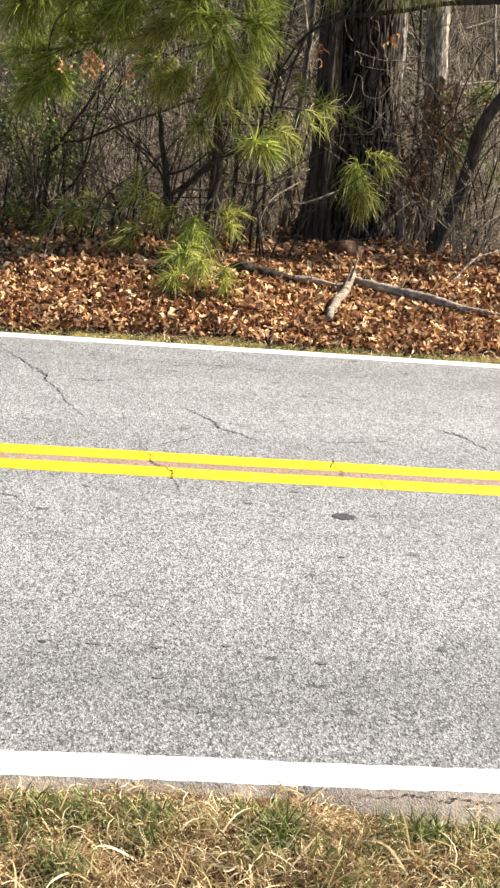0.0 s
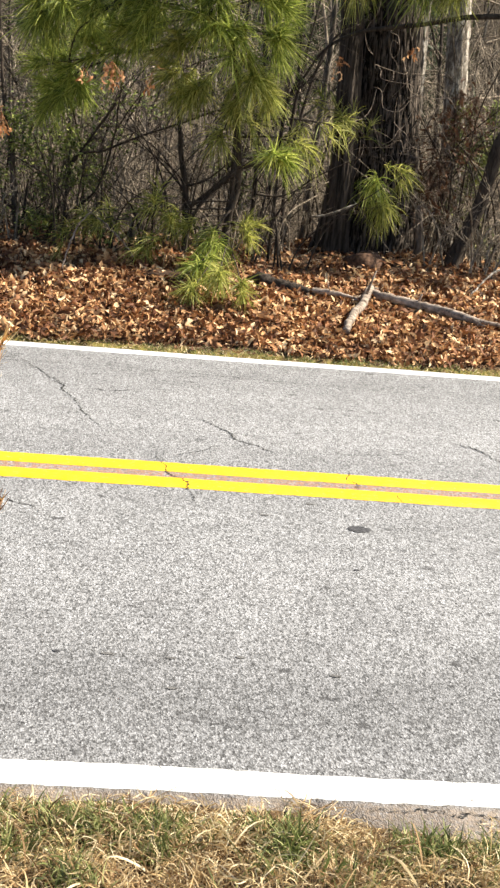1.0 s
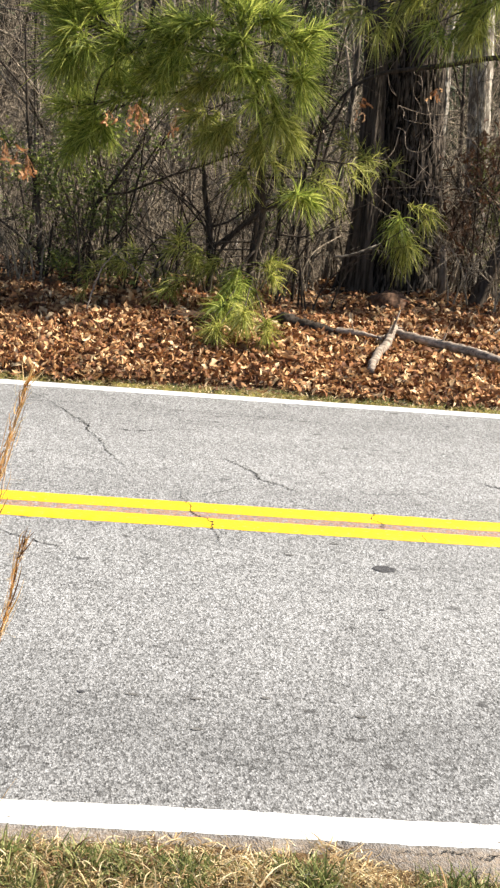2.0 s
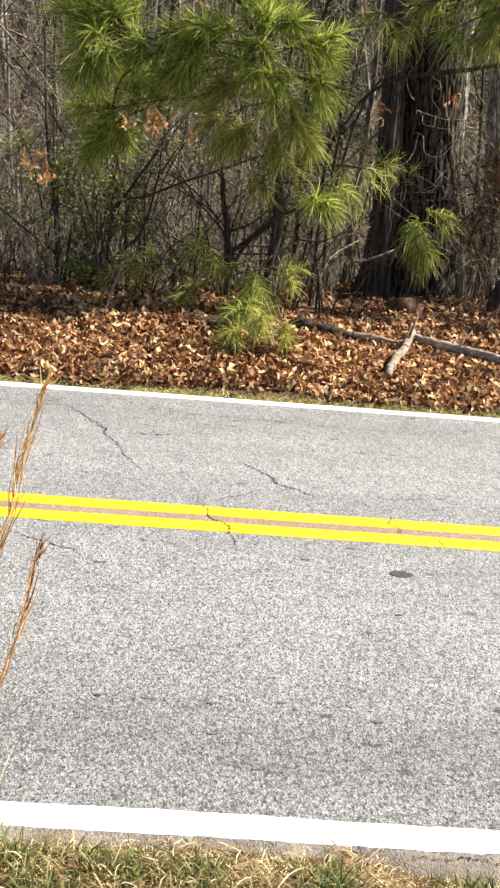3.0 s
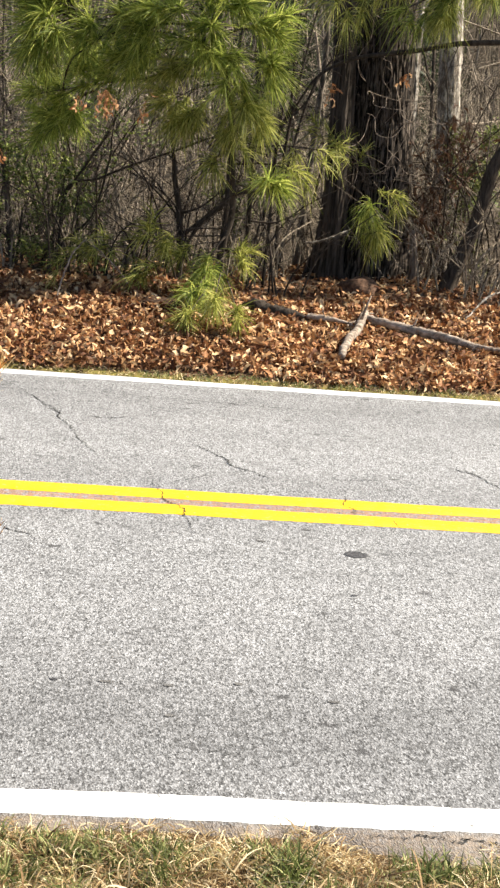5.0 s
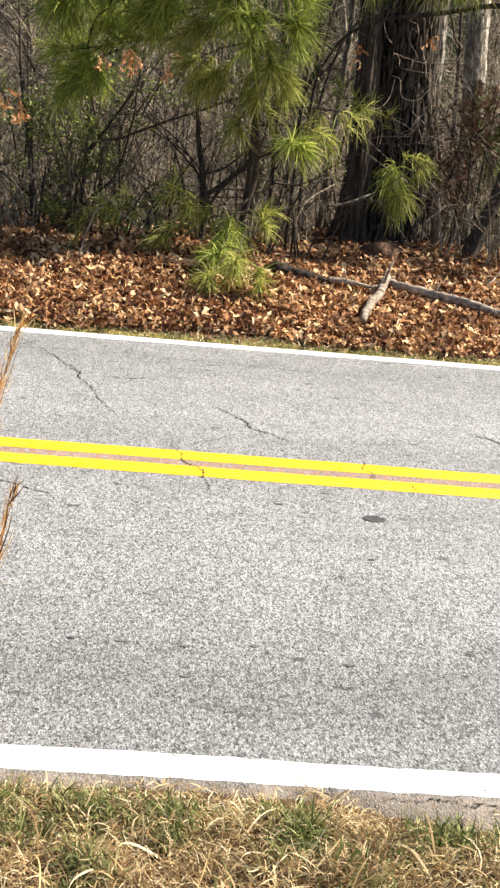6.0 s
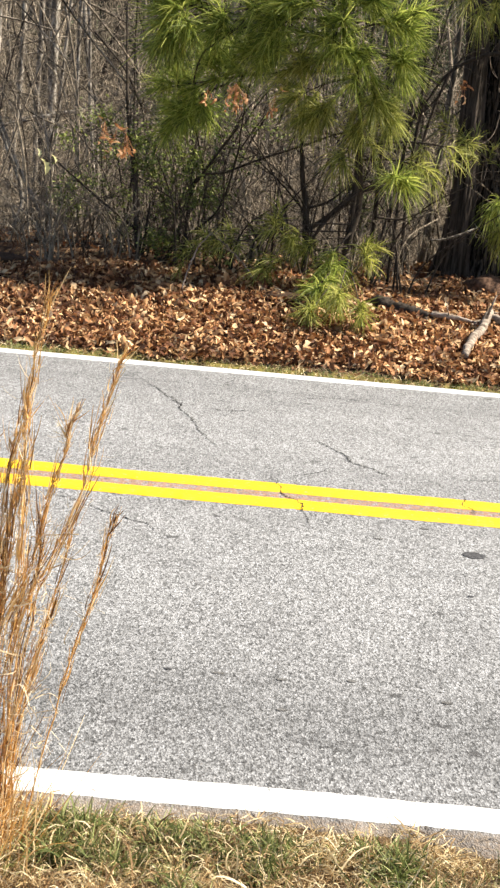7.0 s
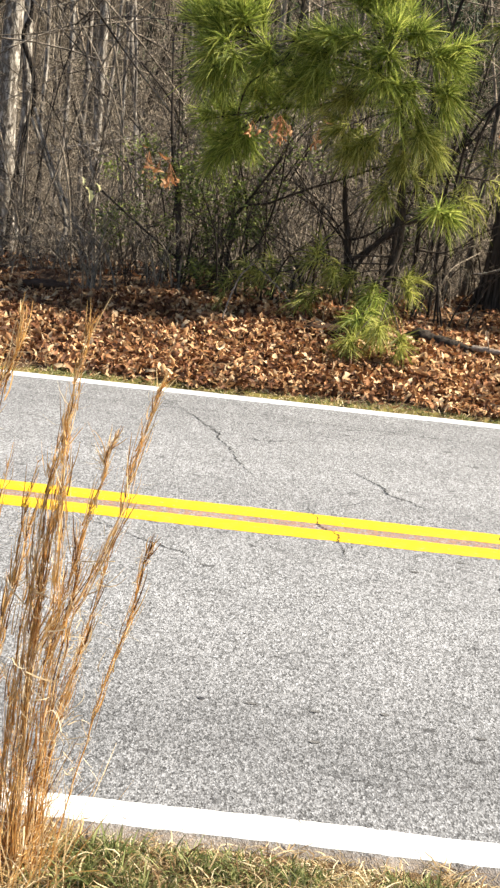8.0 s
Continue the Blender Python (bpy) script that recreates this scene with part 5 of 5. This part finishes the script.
    # unseen boughs added to shade the bank's crest and the sapling's crown
    for x, y, zz, tx, ty, tz in ((3.22, 11.9, 1.0, 3.9, 11.2, 1.1), (3.22, 11.9, 1.4, 4.1, 11.7, 1.6), (3.22, 11.9, 1.8, 3.9, 11.3, 2.0), (3.21, 11.9, 2.1, 4.2, 12.2, 2.4), (3.21, 11.9, 1.6, 3.8, 12.5, 1.8), (3.2, 11.9, 2.6, 4.0, 11.5, 2.8), (3.2, 11.9, 4.0, 3.5, 11.1, 4.3), (3.2, 11.9, 4.2, 3.1, 11.2, 4.6), (3.2, 11.9, 3.9, 3.8, 11.3, 4.0)):
        bough(pine, (x, y, zz), (tx, ty, tz), rng, 9, 0.2, 0.3, 0.3, 70, 0.2, None, 0.011, 0.03, 0.3)

    z = ground_at(1.75, 11.75)
    pine = thing("pine_seedling", (1.75, 11.75, z), "thin pine seedling in front of the dark trunk", "pine tree")
    limb(pine, [(1.75, 11.75, z - 0.03), (1.74, 11.75, 0.9), (1.66, 11.75, 1.3), (1.57, 11.75, 1.5)], [0.009, 0.007, 0.004], BARK_BROWN, rng, "trunk", 4, 0.25)
    bough(pine, (1.74, 11.75, 0.98), (1.74, 11.6, 0.95), rng, 3, 0.09, -0.6, 0.9, 42, 0.17, None, 0.006, 0.02, 0.6)
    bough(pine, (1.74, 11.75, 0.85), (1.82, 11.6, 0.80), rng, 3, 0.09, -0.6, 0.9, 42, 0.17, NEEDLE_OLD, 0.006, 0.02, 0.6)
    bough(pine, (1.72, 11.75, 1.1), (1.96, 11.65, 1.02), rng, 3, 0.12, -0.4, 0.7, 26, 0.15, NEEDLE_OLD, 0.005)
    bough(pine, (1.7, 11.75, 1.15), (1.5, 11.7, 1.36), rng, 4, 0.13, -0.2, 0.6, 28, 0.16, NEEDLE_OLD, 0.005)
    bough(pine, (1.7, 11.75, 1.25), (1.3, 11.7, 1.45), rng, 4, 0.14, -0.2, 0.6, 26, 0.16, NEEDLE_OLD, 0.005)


build_pines()


# ---- evergreen shrubs ----
def leafy_shrub(at, reach, count, label, seed, size=0.032, clumps=12, material=None):
    rng = np.random.default_rng(seed)
    x, y = at
    z = ground_at(x, y)
    top = thing("evergreen_shrub", (x, y, z), label, "shrub")
    rx, ry, lo, hi = reach
    lv = Heap()
    centres = np.stack([x + rng.normal(0, rx * 0.55, clumps), y + rng.normal(0, ry * 0.5, clumps), z + rng.uniform(lo, hi, clumps)], -1)
    for c in centres:
        p = np.array([x + rng.normal(0, 0.05), y + rng.normal(0, 0.05), z - 0.03])
        m = 0.5 * (p + c) + rng.normal(0, 0.12, 3) + (0, 0, 0.05)
        h = Heap()
        h.tube(curve_through([tuple(p), tuple(m), tuple(c)], 4), [0.004, 0.002], 4, False)
        under("stem", h, BARK_BROWN, top)
    k = rng.integers(0, clumps, count)
    p = centres[k] + rng.normal(0, 1, (count, 3)) * (rx * 0.2, ry * 0.2, 0.05)
    blade = np.array([(-0.5, 0, 0), (-0.15, 0.22, 0.06), (0.25, 0.16, 0.05), (0.5, 0, -0.06), (0.25, -0.16, 0.05), (-0.15, -0.22, 0.06)])
    lv.shapes(blade, np.array([[0, 1, 2, 3], [0, 3, 4, 5]]), p, turns_of(rng, count, 0.6), size * rng.uniform(0.6, 1.3, count))
    under("foliage", lv, material or EVERGREEN, top)


leafy_shrub((-0.72, 11.55), (0.38, 0.2, 0.15, 1.05), 2600, "dark evergreen shrub with small glossy leaves", 201)
leafy_shrub((-1.25, 11.9), (0.30, 0.25, 0.2, 0.85), 1100, "straggling evergreen shrub among bare brush", 202)
leafy_shrub((-0.15, 11.5), (0.35, 0.2, 0.05, 0.35), 450, "low evergreen growth at the foot of a pine", 203)
leafy_shrub((-0.5, 11.8), (0.45, 0.3, 0.35, 1.1), 1300, "layered evergreen sprays under a pine", 208, 0.036, 18)
leafy_shrub((2.81, 13.4), (0.2, 0.2, 0.3, 1.35), 2600, "mid-green evergreen shrub deeper in the wood", 204, 0.045, 16)
leafy_shrub((3.1, 14.6), (0.25, 0.25, 0.2, 1.0), 1400, "mid-green evergreen shrub deeper in the wood", 207, 0.045, 12)
leafy_shrub((-0.62, 11.7), (0.25, 0.25, 0.7, 1.6), 700, "evergreen sprays in deep shade", 205, 0.05)
leafy_shrub((1.05, 13.4), (0.35, 0.35, 0.2, 1.5), 900, "thin evergreen shrub behind the bank", 206, 0.05)
# leaf brought along the sight line into sun; its stem is added
spray = thing("added_sprig", (-1.36, 10.2, ground_at(-1.36, 10.2)), "pale yellow leaf set on an added slim stem", "shrub")
hs = Heap()
hs.tube(curve_through([(-1.35, 10.2, ground_at(-1.35, 10.2) - 0.02), (-1.36, 10.2, 0.6), (-1.39, 10.19, 1.10)], 5), [0.003, 0.0012], 4)
under("stem", hs, BARK_BROWN, spray)
hs = Heap()
face = [Matrix.Rotation(a, 3, "Z") @ Matrix.Rotation(1.1, 3, "Y") @ Matrix.Rotation(b, 3, "X") for a, b in ((-0.5, 0.4), (0.1, -0.3), (-0.9, 0.2))]
hs.shapes(*LEAVES[1], np.array([(-1.359, 10.18, 1.01), (-1.301, 10.18, 1.06), (-1.402, 10.18, 1.09)]), np.array([[list(r) for r in m] for m in face]), np.array([0.11, 0.06, 0.06]))
under("leaf", hs, YELLOW_LEAF, spray, "pale yellow dry leaf")


# ---- fallen wood and stone on the bank ----
def fallen(points, radii, material, label, seed, knots=3, name="fallen_branch", sides=14):
    rng = np.random.default_rng(seed)
    np.random.seed(seed)
    x, y, _ = points[0]
    top = thing(name, (x, y, ground_at(x, y)), label, "branch", "fallen branches on the leaves")
    h = Heap()
    line = np.array(curve_through(points, 9))
    line += rng.normal(0, 0.0025, line.shape)
    line[:, 2] = land(line[:, 0], line[:, 1]) + line[:, 2] + 0.03
    h.tube(line, radii, sides, True, 0.3 if material is BARK_BROWN else 0.14)
    for _ in range(knots):
        i = rng.integers(2, len(line) - 2)
        q = line[i] + rng.normal(0, 0.07, 3) + (0, 0, 0.06)
        h.tube([tuple(line[i]), tuple(0.5 * (line[i] + q)), tuple(q)], [min(radii) * 0.5, min(radii) * 0.25], 6)
    # loose splinters at the broken end
    for _ in range(5 if max(radii) > 0.015 else 0):
        q = line[-1] + rng.normal(0, 0.012, 3)
        e = q + (line[-1] - line[-4]) * rng.uniform(0.2, 0.9) + rng.normal(0, 0.012, 3)
        h.tube([tuple(q), tuple(0.5 * (q + e)), tuple(e)], [0.009, 0.006, 0.001], 5)
    under("wood", h, material, top)


# points: x, y and the height of the wood's axis over the ground there
fallen([(1.36, 9.66, 0.045), (1.43, 9.95, 0.05), (1.54, 10.32, 0.05), (1.64, 10.68, 0.06)], [0.022, 0.029, 0.027], LOG, "short weathered grey branch propped on the leaves", 301)
fallen([(1.63, 10.62, 0.04), (1.80, 10.52, 0.055), (2.02, 10.36, 0.055), (2.20, 10.12, 0.05), (2.28, 10.06, 0.045)], [0.026, 0.031, 0.029, 0.018], LOG, "long weathered grey-brown branch lying on leaves", 302)
fallen([(2.22, 10.08, 0.045), (2.40, 10.03, 0.045), (2.60, 10.0, 0.02)], [0.017, 0.014, 0.005], DRIFT, "splintered pale end of a broken branch", 303, 1)
fallen([(0.80, 10.84, 0.0), (0.92, 10.72, 0.035), (1.08, 10.63, 0.02), (1.24, 10.53, 0.025)], [0.025, 0.06, 0.042, 0.046, 0.012], BARK_BROWN, "dark rotten log half sunk in leaves", 304, 0)
fallen([(1.22, 10.54, 0.045), (1.36, 10.51, 0.045), (1.50, 10.47, 0.04)], [0.018, 0.02, 0.008], LOG, "pale broken stick on leaf litter", 305, 1)
fallen([(2.35, 10.75, 0.05), (2.48, 10.85, 0.14), (2.62, 10.9, 0.17), (2.85, 10.95, 0.16)], [0.007, 0.008, 0.004], BARK_PALE, "thin pale curved stick on leaf litter", 306, 1, "stick", 7)
fallen([(-0.45, 10.6, 0.03), (-0.41, 10.75, 0.18), (-0.36, 10.8, 0.30), (-0.28, 10.85, 0.37)], [0.006, 0.006, 0.003], DRIFT, "thin pale forked stick standing in leaves", 308, 2, "stick", 6)
fallen([(-0.30, 10.9, 0.36), (-0.18, 10.85, 0.26), (-0.06, 10.8, 0.15), (0.02, 10.78, 0.05)], [0.004, 0.006, 0.005], DRIFT, "thin pale stick leaning on brush", 309, 2, "stick", 6)
fallen([(1.34, 12.1, 0.32), (1.5, 12.05, 0.36), (1.68, 12.05, 0.42)], [0.008, 0.01, 0.006], BARK_PALE, "pale dead stick against the dark trunk", 310, 1, "stick", 7)
fallen([(-3.2, 18.0, 1.25), (-2.56, 18.0, 1.39), (-2.0, 18.0, 1.49)], [0.02, 0.03, 0.02], BARK_PALE, "pale dead pole caught between trees", 311, 2, "dead_pole", 8)
fallen([(0.5, 16.0, 3.12), (0.78, 16.0, 3.22), (1.22, 16.0, 3.37), (1.8, 16.0, 3.44)], [0.012, 0.02, 0.014], BARK_PALE, "pale dead limb caught across bare stems", 312, 4, "dead_pole", 8)


def mound(x, y, w, d, hgt, label, seed, material, name, category):
    """A low lumpy stone, or a dark lump that stands in for shade."""
    bm = bmesh.new()
    bmesh.ops.create_icosphere(bm, subdivisions=4, radius=1.0)
    for v in bm.verts:
        k = 1 + 0.28 * noise.noise(v.co * 1.6 + Vector((seed, 0, 0))) + 0.12 * noise.noise(v.co * 5) + 0.06 * noise.noise(v.co * 13)
        v.co = Vector((v.co.x * w / 2 * k, v.co.y * d / 2 * k, max(v.co.z, -0.5) * hgt * k))
    me = bpy.data.meshes.new(name)
    bm.to_mesh(me)
    bm.free()
    me.materials.append(material)
    for p in me.polygons:
        p.use_smooth = True
    ob = tagged(new(name, me), label, category)
    ob.location = (x, y, ground_at(x, y) + 0.02)
    return ob


mound(1.74, 11.75, 0.34, 0.28, 0.11, "rounded reddish-brown stone at the foot of a trunk", 3, STONE, "stone", "stone")
# both dark lumps below stand in for shaded hollows in the litter
mound(0.24, 10.62, 0.34, 0.24, 0.045, "dark lump standing in for a shaded hollow under a pine bough", 5, SHADE_DARK, "earth_mound", "mound")
mound(-1.75, 11.25, 0.4, 0.3, 0.06, "dark low lump standing in for shade behind leaves", 7, SHADE_DARK, "earth_mound", "mound")


# ---- brush, woods and distance ----
def build_brush():
    rng = np.random.default_rng(71)
    h = Heap()
    for count, y0, y1, tall, r in ((430, 11.75, 13.5, 0.9, 0.0032), (510, 13.5, 19, 1.8, 0.005), (660, 19, 34, 3.4, 0.008)):
        y = rng.uniform(y0, y1, count)
        x = rng.uniform(-0.25, 0.31, count) * (y + 2)
        clear = (y < 13.2) & (x > 1.1) & (x < 2.6)
        y = np.where(clear, y + 1.6, y)
        p = np.stack([x, y, land(x, y) - 0.03], -1)
        way = np.stack([rng.normal(0, 0.7, count), rng.normal(0, 0.5, count), np.ones(count)], -1)
        size = tall * rng.uniform(0.35, 1.3, count)
        rr = r * rng.uniform(0.6, 1.5, count)
        for k in range(5):
            q = p + way / np.linalg.norm(way, axis=1)[:, None] * (size / 5)[:, None]
            h.sticks(p, q, rr * (1 - 0.16 * k), rr * (0.84 - 0.16 * k), 3)
            for _ in range(2):
                side = way * 0.6 + rng.normal(0, 0.8, (count, 3))
                e = q + side / np.linalg.norm(side, axis=1)[:, None] * (size * 0.28 * rng.uniform(0.4, 1.2, count))[:, None]
                h.sticks(q, e, rr * 0.55, rr * 0.25, 3)
                e2 = e + (side + rng.normal(0, 0.7, (count, 3))) * (size * 0.13)[:, None]
                h.sticks(e, e2, rr * 0.3, rr * 0.15, 3)
            p = q
            way = way + rng.normal(0, 0.42, (count, 3))
    # long looping vines and bowed whips between the stems
    n = 320
    y = rng.uniform(12.6, 24, n)
    x = rng.uniform(-0.27, 0.31, n) * (y + 2)
    a = np.stack([x, y, land(x, y) + rng.uniform(0, 2.5, n)], -1)
    b = a + np.stack([rng.normal(0, 1.1, n), rng.normal(0, 0.6, n), rng.normal(0.5, 1.0, n)], -1)
    m = 0.5 * (a + b) + np.stack([rng.normal(0, 0.3, n), rng.normal(0, 0.2, n), rng.normal(0.2, 0.5, n)], -1)
    rr = rng.uniform(0.003, 0.009, n)
    last = a
    for k in range(1, 9):
        u = k / 8
        q = (1 - u) ** 2 * a + 2 * u * (1 - u) * m + u * u * b
        h.sticks(last, q, rr, rr * 0.95, 4)
        e = q + rng.normal(0, 0.16, (n, 3))
        h.sticks(q, e, rr * 0.5, rr * 0.2, 3)
        last = q
    tagged(new("undergrowth", h.mesh("undergrowth", TWIG)), "tangle of bare grey-brown twigs under the trees", "undergrowth", kind="stuff")


build_brush()


def bare_tree(x, y, tall, r, seed, material, label, limbs=9, lean=0.03, wobble=0.012):
    """A bare forest tree: tapering trunk, limbs and a crown of twigs."""
    rng = np.random.default_rng(seed)
    z = ground_at(x, y)
    top = thing("forest_tree", (x, y, z), label, "tree", "bare trees of the wood")
    a = rng.uniform(0, 6.28)
    pts = [(x, y, z - 0.1)]
    for k in range(1, 6):
        u = k / 5
        pts.append((x + lean * tall * u * math.cos(a) + rng.normal(0, wobble * tall), y + lean * tall * u * math.sin(a), z + tall * u))
    h = Heap()
    line = curve_through(pts, 5)
    h.tube(line, [r, r * 0.85, r * 0.68, r * 0.45, r * 0.15], 9, True, 0.12)
    under("trunk", h, material, top)
    h = Heap()
    line = np.array(line)
    for k in range(limbs):
        u = rng.uniform(0.05, 0.62)
        p = line[int(u * (len(line) - 1))]
        way = np.array([*rng.normal(0, 1, 2), rng.uniform(0.1, 1.3)])
        way /= np.linalg.norm(way)
        ln = tall * 0.2 * rng.uniform(0.4, 1.2) * (1.15 - 0.6 * u)
        q = [tuple(p), tuple(p + way * ln * 0.5 + (0, 0, 0.05 * ln)), tuple(p + way * ln + (0, 0, 0.25 * ln))]
        c = curve_through(q, 3)
        h.tube(c, [r * 0.32 * (1.1 - u), r * 0.1], 4, False)
        twigs_from(h, c, rng, 9, ln * 0.6, max(0.004, r * 0.06), 0.8, 0.05, 2)
    under("crown", h, TWIG, top)


def build_wood():
    rng = np.random.default_rng(81)
    for x, y, tall, r, m, lab in ((-3.40, 25.0, 13, 0.10, BARK_GREY, "tall straight grey trunk in the wood"), (-3.78, 27.0, 13, 0.06, BARK_GREY, "slim straight trunk in the wood"), (-4.30, 28.0, 14, 0.065, BARK_GREY, "slim straight trunk in the wood"), (-4.9, 24.0, 12, 0.08, BARK_GREY, "tall grey trunk in the wood"), (-0.55, 22.0, 11, 0.045, BARK_GREY, "grey slim trunk in the wood"), (-0.25, 24.0, 11, 0.05, BARK_GREY, "grey slim trunk in the wood")):
        bare_tree(x, y, tall, r, int(y * 10), m, lab, 14, 0.004, 0.002)
    for k in range(30):
        y = rng.uniform(15.5, 52)
        x = rng.uniform(-0.26, 0.33) * (y + 4)
        pale = rng.random() * (1 if y < 24 else 0.86)
        m = BARK_PALE if pale > 0.86 else BARK_GREY if pale > 0.3 else BARK_BROWN
        lab = "pale bare trunk standing in the wood" if pale > 0.86 else "grey bare trunk standing in the wood" if pale > 0.3 else "brown bare trunk standing in the wood"
        bare_tree(x, y, rng.uniform(6, 13), rng.uniform(0.02, 0.045) if y < 26 else rng.uniform(0.03, 0.11), 900 + k, m, lab, 15 if y < 30 else 7, rng.uniform(0, 0.06), 0.035 if y < 28 else 0.02)
    # trees along the bank on both sides of the view
    for k in range(26):
        x = rng.uniform(15, 30) if k % 2 else -rng.uniform(4.2, 22)
        y = rng.uniform(11.2, 19)
        bare_tree(x, y, rng.uniform(6, 12), rng.uniform(0.04, 0.13), 1300 + k, BARK_BROWN, "brown bare trunk on the wooded bank", 5, 0.04)


build_wood()


def slim_tree(x, y, top_x, r, seed):
    """A straight slim trunk with mottled pale bark and a thin crown."""
    rng = np.random.default_rng(seed)
    z = ground_at(x, y)
    tree = thing("slim_tree", (x, y, z), "slim straight trunk with mottled pale bark", "tree", "slim pale trees of the wood")
    line = [(x + (top_x - x) * u + rng.normal(0, 0.018), y, z - 0.1 + (6.6 - z) * u) for u in np.linspace(0, 1, 9)]
    h = Heap()
    h.tube(curve_through(line, 5), [r, r * 0.95, r * 0.85, r * 0.6], 10, True, 0.16)
    under("trunk", h, BARK_PALE, tree)
    h = Heap()
    twigs_from(h, line[4:], rng, 14, 1.1, max(0.004, 0.25 * r), 0.7, 0.0, 2)
    under("crown", h, TWIG, tree)


for k, (tx, ty, top_x, tr) in enumerate((
        (-2.47, 18.5, -2.48, 0.056),
        (-2.74, 19.5, -2.76, 0.035),
        (-2.67, 17.0, -2.47, 0.027),
        (-2.94, 18.0, -3.11, 0.026),
        (-1.86, 16.5, -2.02, 0.018),
        (-1.68, 17.2, -2.42, 0.018),
        (-2.20, 16.8, -1.89, 0.018),
        (-2.90, 16.0, -3.17, 0.026),
        (0.10, 19.0, -0.21, 0.024),
        (4.11, 17.0, 3.48, 0.018),
        (0.87, 17.5, 0.58, 0.022))):
    slim_tree(tx, ty, top_x, tr, 1500 + k)


def build_far_woods():
    rng = np.random.default_rng(91)
    h = Heap()
    n = 1950
    y = rng.uniform(45, 170, n)
    x = rng.uniform(-0.22, 0.3, n) * y
    base = np.stack([x, y, land(x, y) - 0.2], -1)
    tall = np.where(rng.random(n) < 0.05, rng.uniform(6, 10, n), rng.uniform(2.8, 6.0, n))
    r = rng.uniform(0.02, 0.06, n)
    way = np.stack([rng.normal(0, 0.04, n), rng.normal(0, 0.04, n), np.ones(n)], -1)
    p = base
    for k in range(3):
        q = p + way * (tall / 3)[:, None]
        h.sticks(p, q, r * (1 - 0.28 * k), r * (0.72 - 0.28 * k), 4)
        p, way = q, way + np.stack([rng.normal(0, 0.08, n), rng.normal(0, 0.08, n), np.zeros(n)], -1)
    for k in range(10):
        u = rng.uniform(0.15, 1.0, n)
        a = base + np.stack([0 * u, 0 * u, u * tall], -1)
        d = np.stack([rng.normal(0, 1, n), rng.normal(0, 1, n), rng.uniform(-0.1, 1.4, n)], -1)
        e = a + d * (tall * 0.1 * (1.2 - 0.6 * u))[:, None]
        h.sticks(a, e, r * 0.3, r * 0.12, 3)
        for _ in range(2):
            e2 = e + (d * 0.5 + rng.normal(0, 0.6, (n, 3))) * (tall * 0.07)[:, None]
            h.sticks(e, e2, r * 0.14, r * 0.06, 3)
    tagged(new("far_woods", h.mesh("far_woods", TWIG_FAR)), "grey mass of distant bare trees on a rise", "woods", kind="stuff")
    g = Heap()
    for k in range(44):
        yy = rng.uniform(32, 90)
        xx = rng.uniform(0.0, 0.26) * yy if k % 2 else rng.uniform(0.03, 0.115) * yy
        if k % 7 == 0:
            yy, xx = 48 + 0.3 * k, (0.055 + 0.001 * k if k % 2 else -0.02 - 0.0035 * k) * 50
        z0 = float(land(xx, yy))
        tall = (rng.uniform(0.045, 0.09) if k % 2 else rng.uniform(0.07, 0.105)) * yy * (1.45 if k % 7 == 0 else 1.0) - z0 + 1.5
        m, lumps = 1100, 16
        lu = rng.uniform(0.25, 1.0, lumps)
        la, lr = rng.uniform(0, 6.28, lumps), rng.uniform(0.2, 1.0, lumps) * (1.2 - lu) * tall * 0.24
        k2 = rng.integers(0, lumps, m)
        c = np.stack([xx + lr[k2] * np.cos(la[k2]), yy + lr[k2] * np.sin(la[k2]), z0 + tall * lu[k2]], -1) + rng.normal(0, 1, (m, 3)) * (0.45, 0.45, 0.28)
        tip = c + rng.normal(0, 0.24, (m, 3)) + (0, 0, 0.1)
        g.blades(c, tip, 0 * c, 0.05, 1, rng)
        g.sticks([(xx, yy, z0 - 0.2)], [(xx, yy, z0 + tall)], 0.14, 0.03, 6)
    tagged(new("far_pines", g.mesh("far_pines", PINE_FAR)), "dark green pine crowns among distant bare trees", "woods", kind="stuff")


build_far_woods()
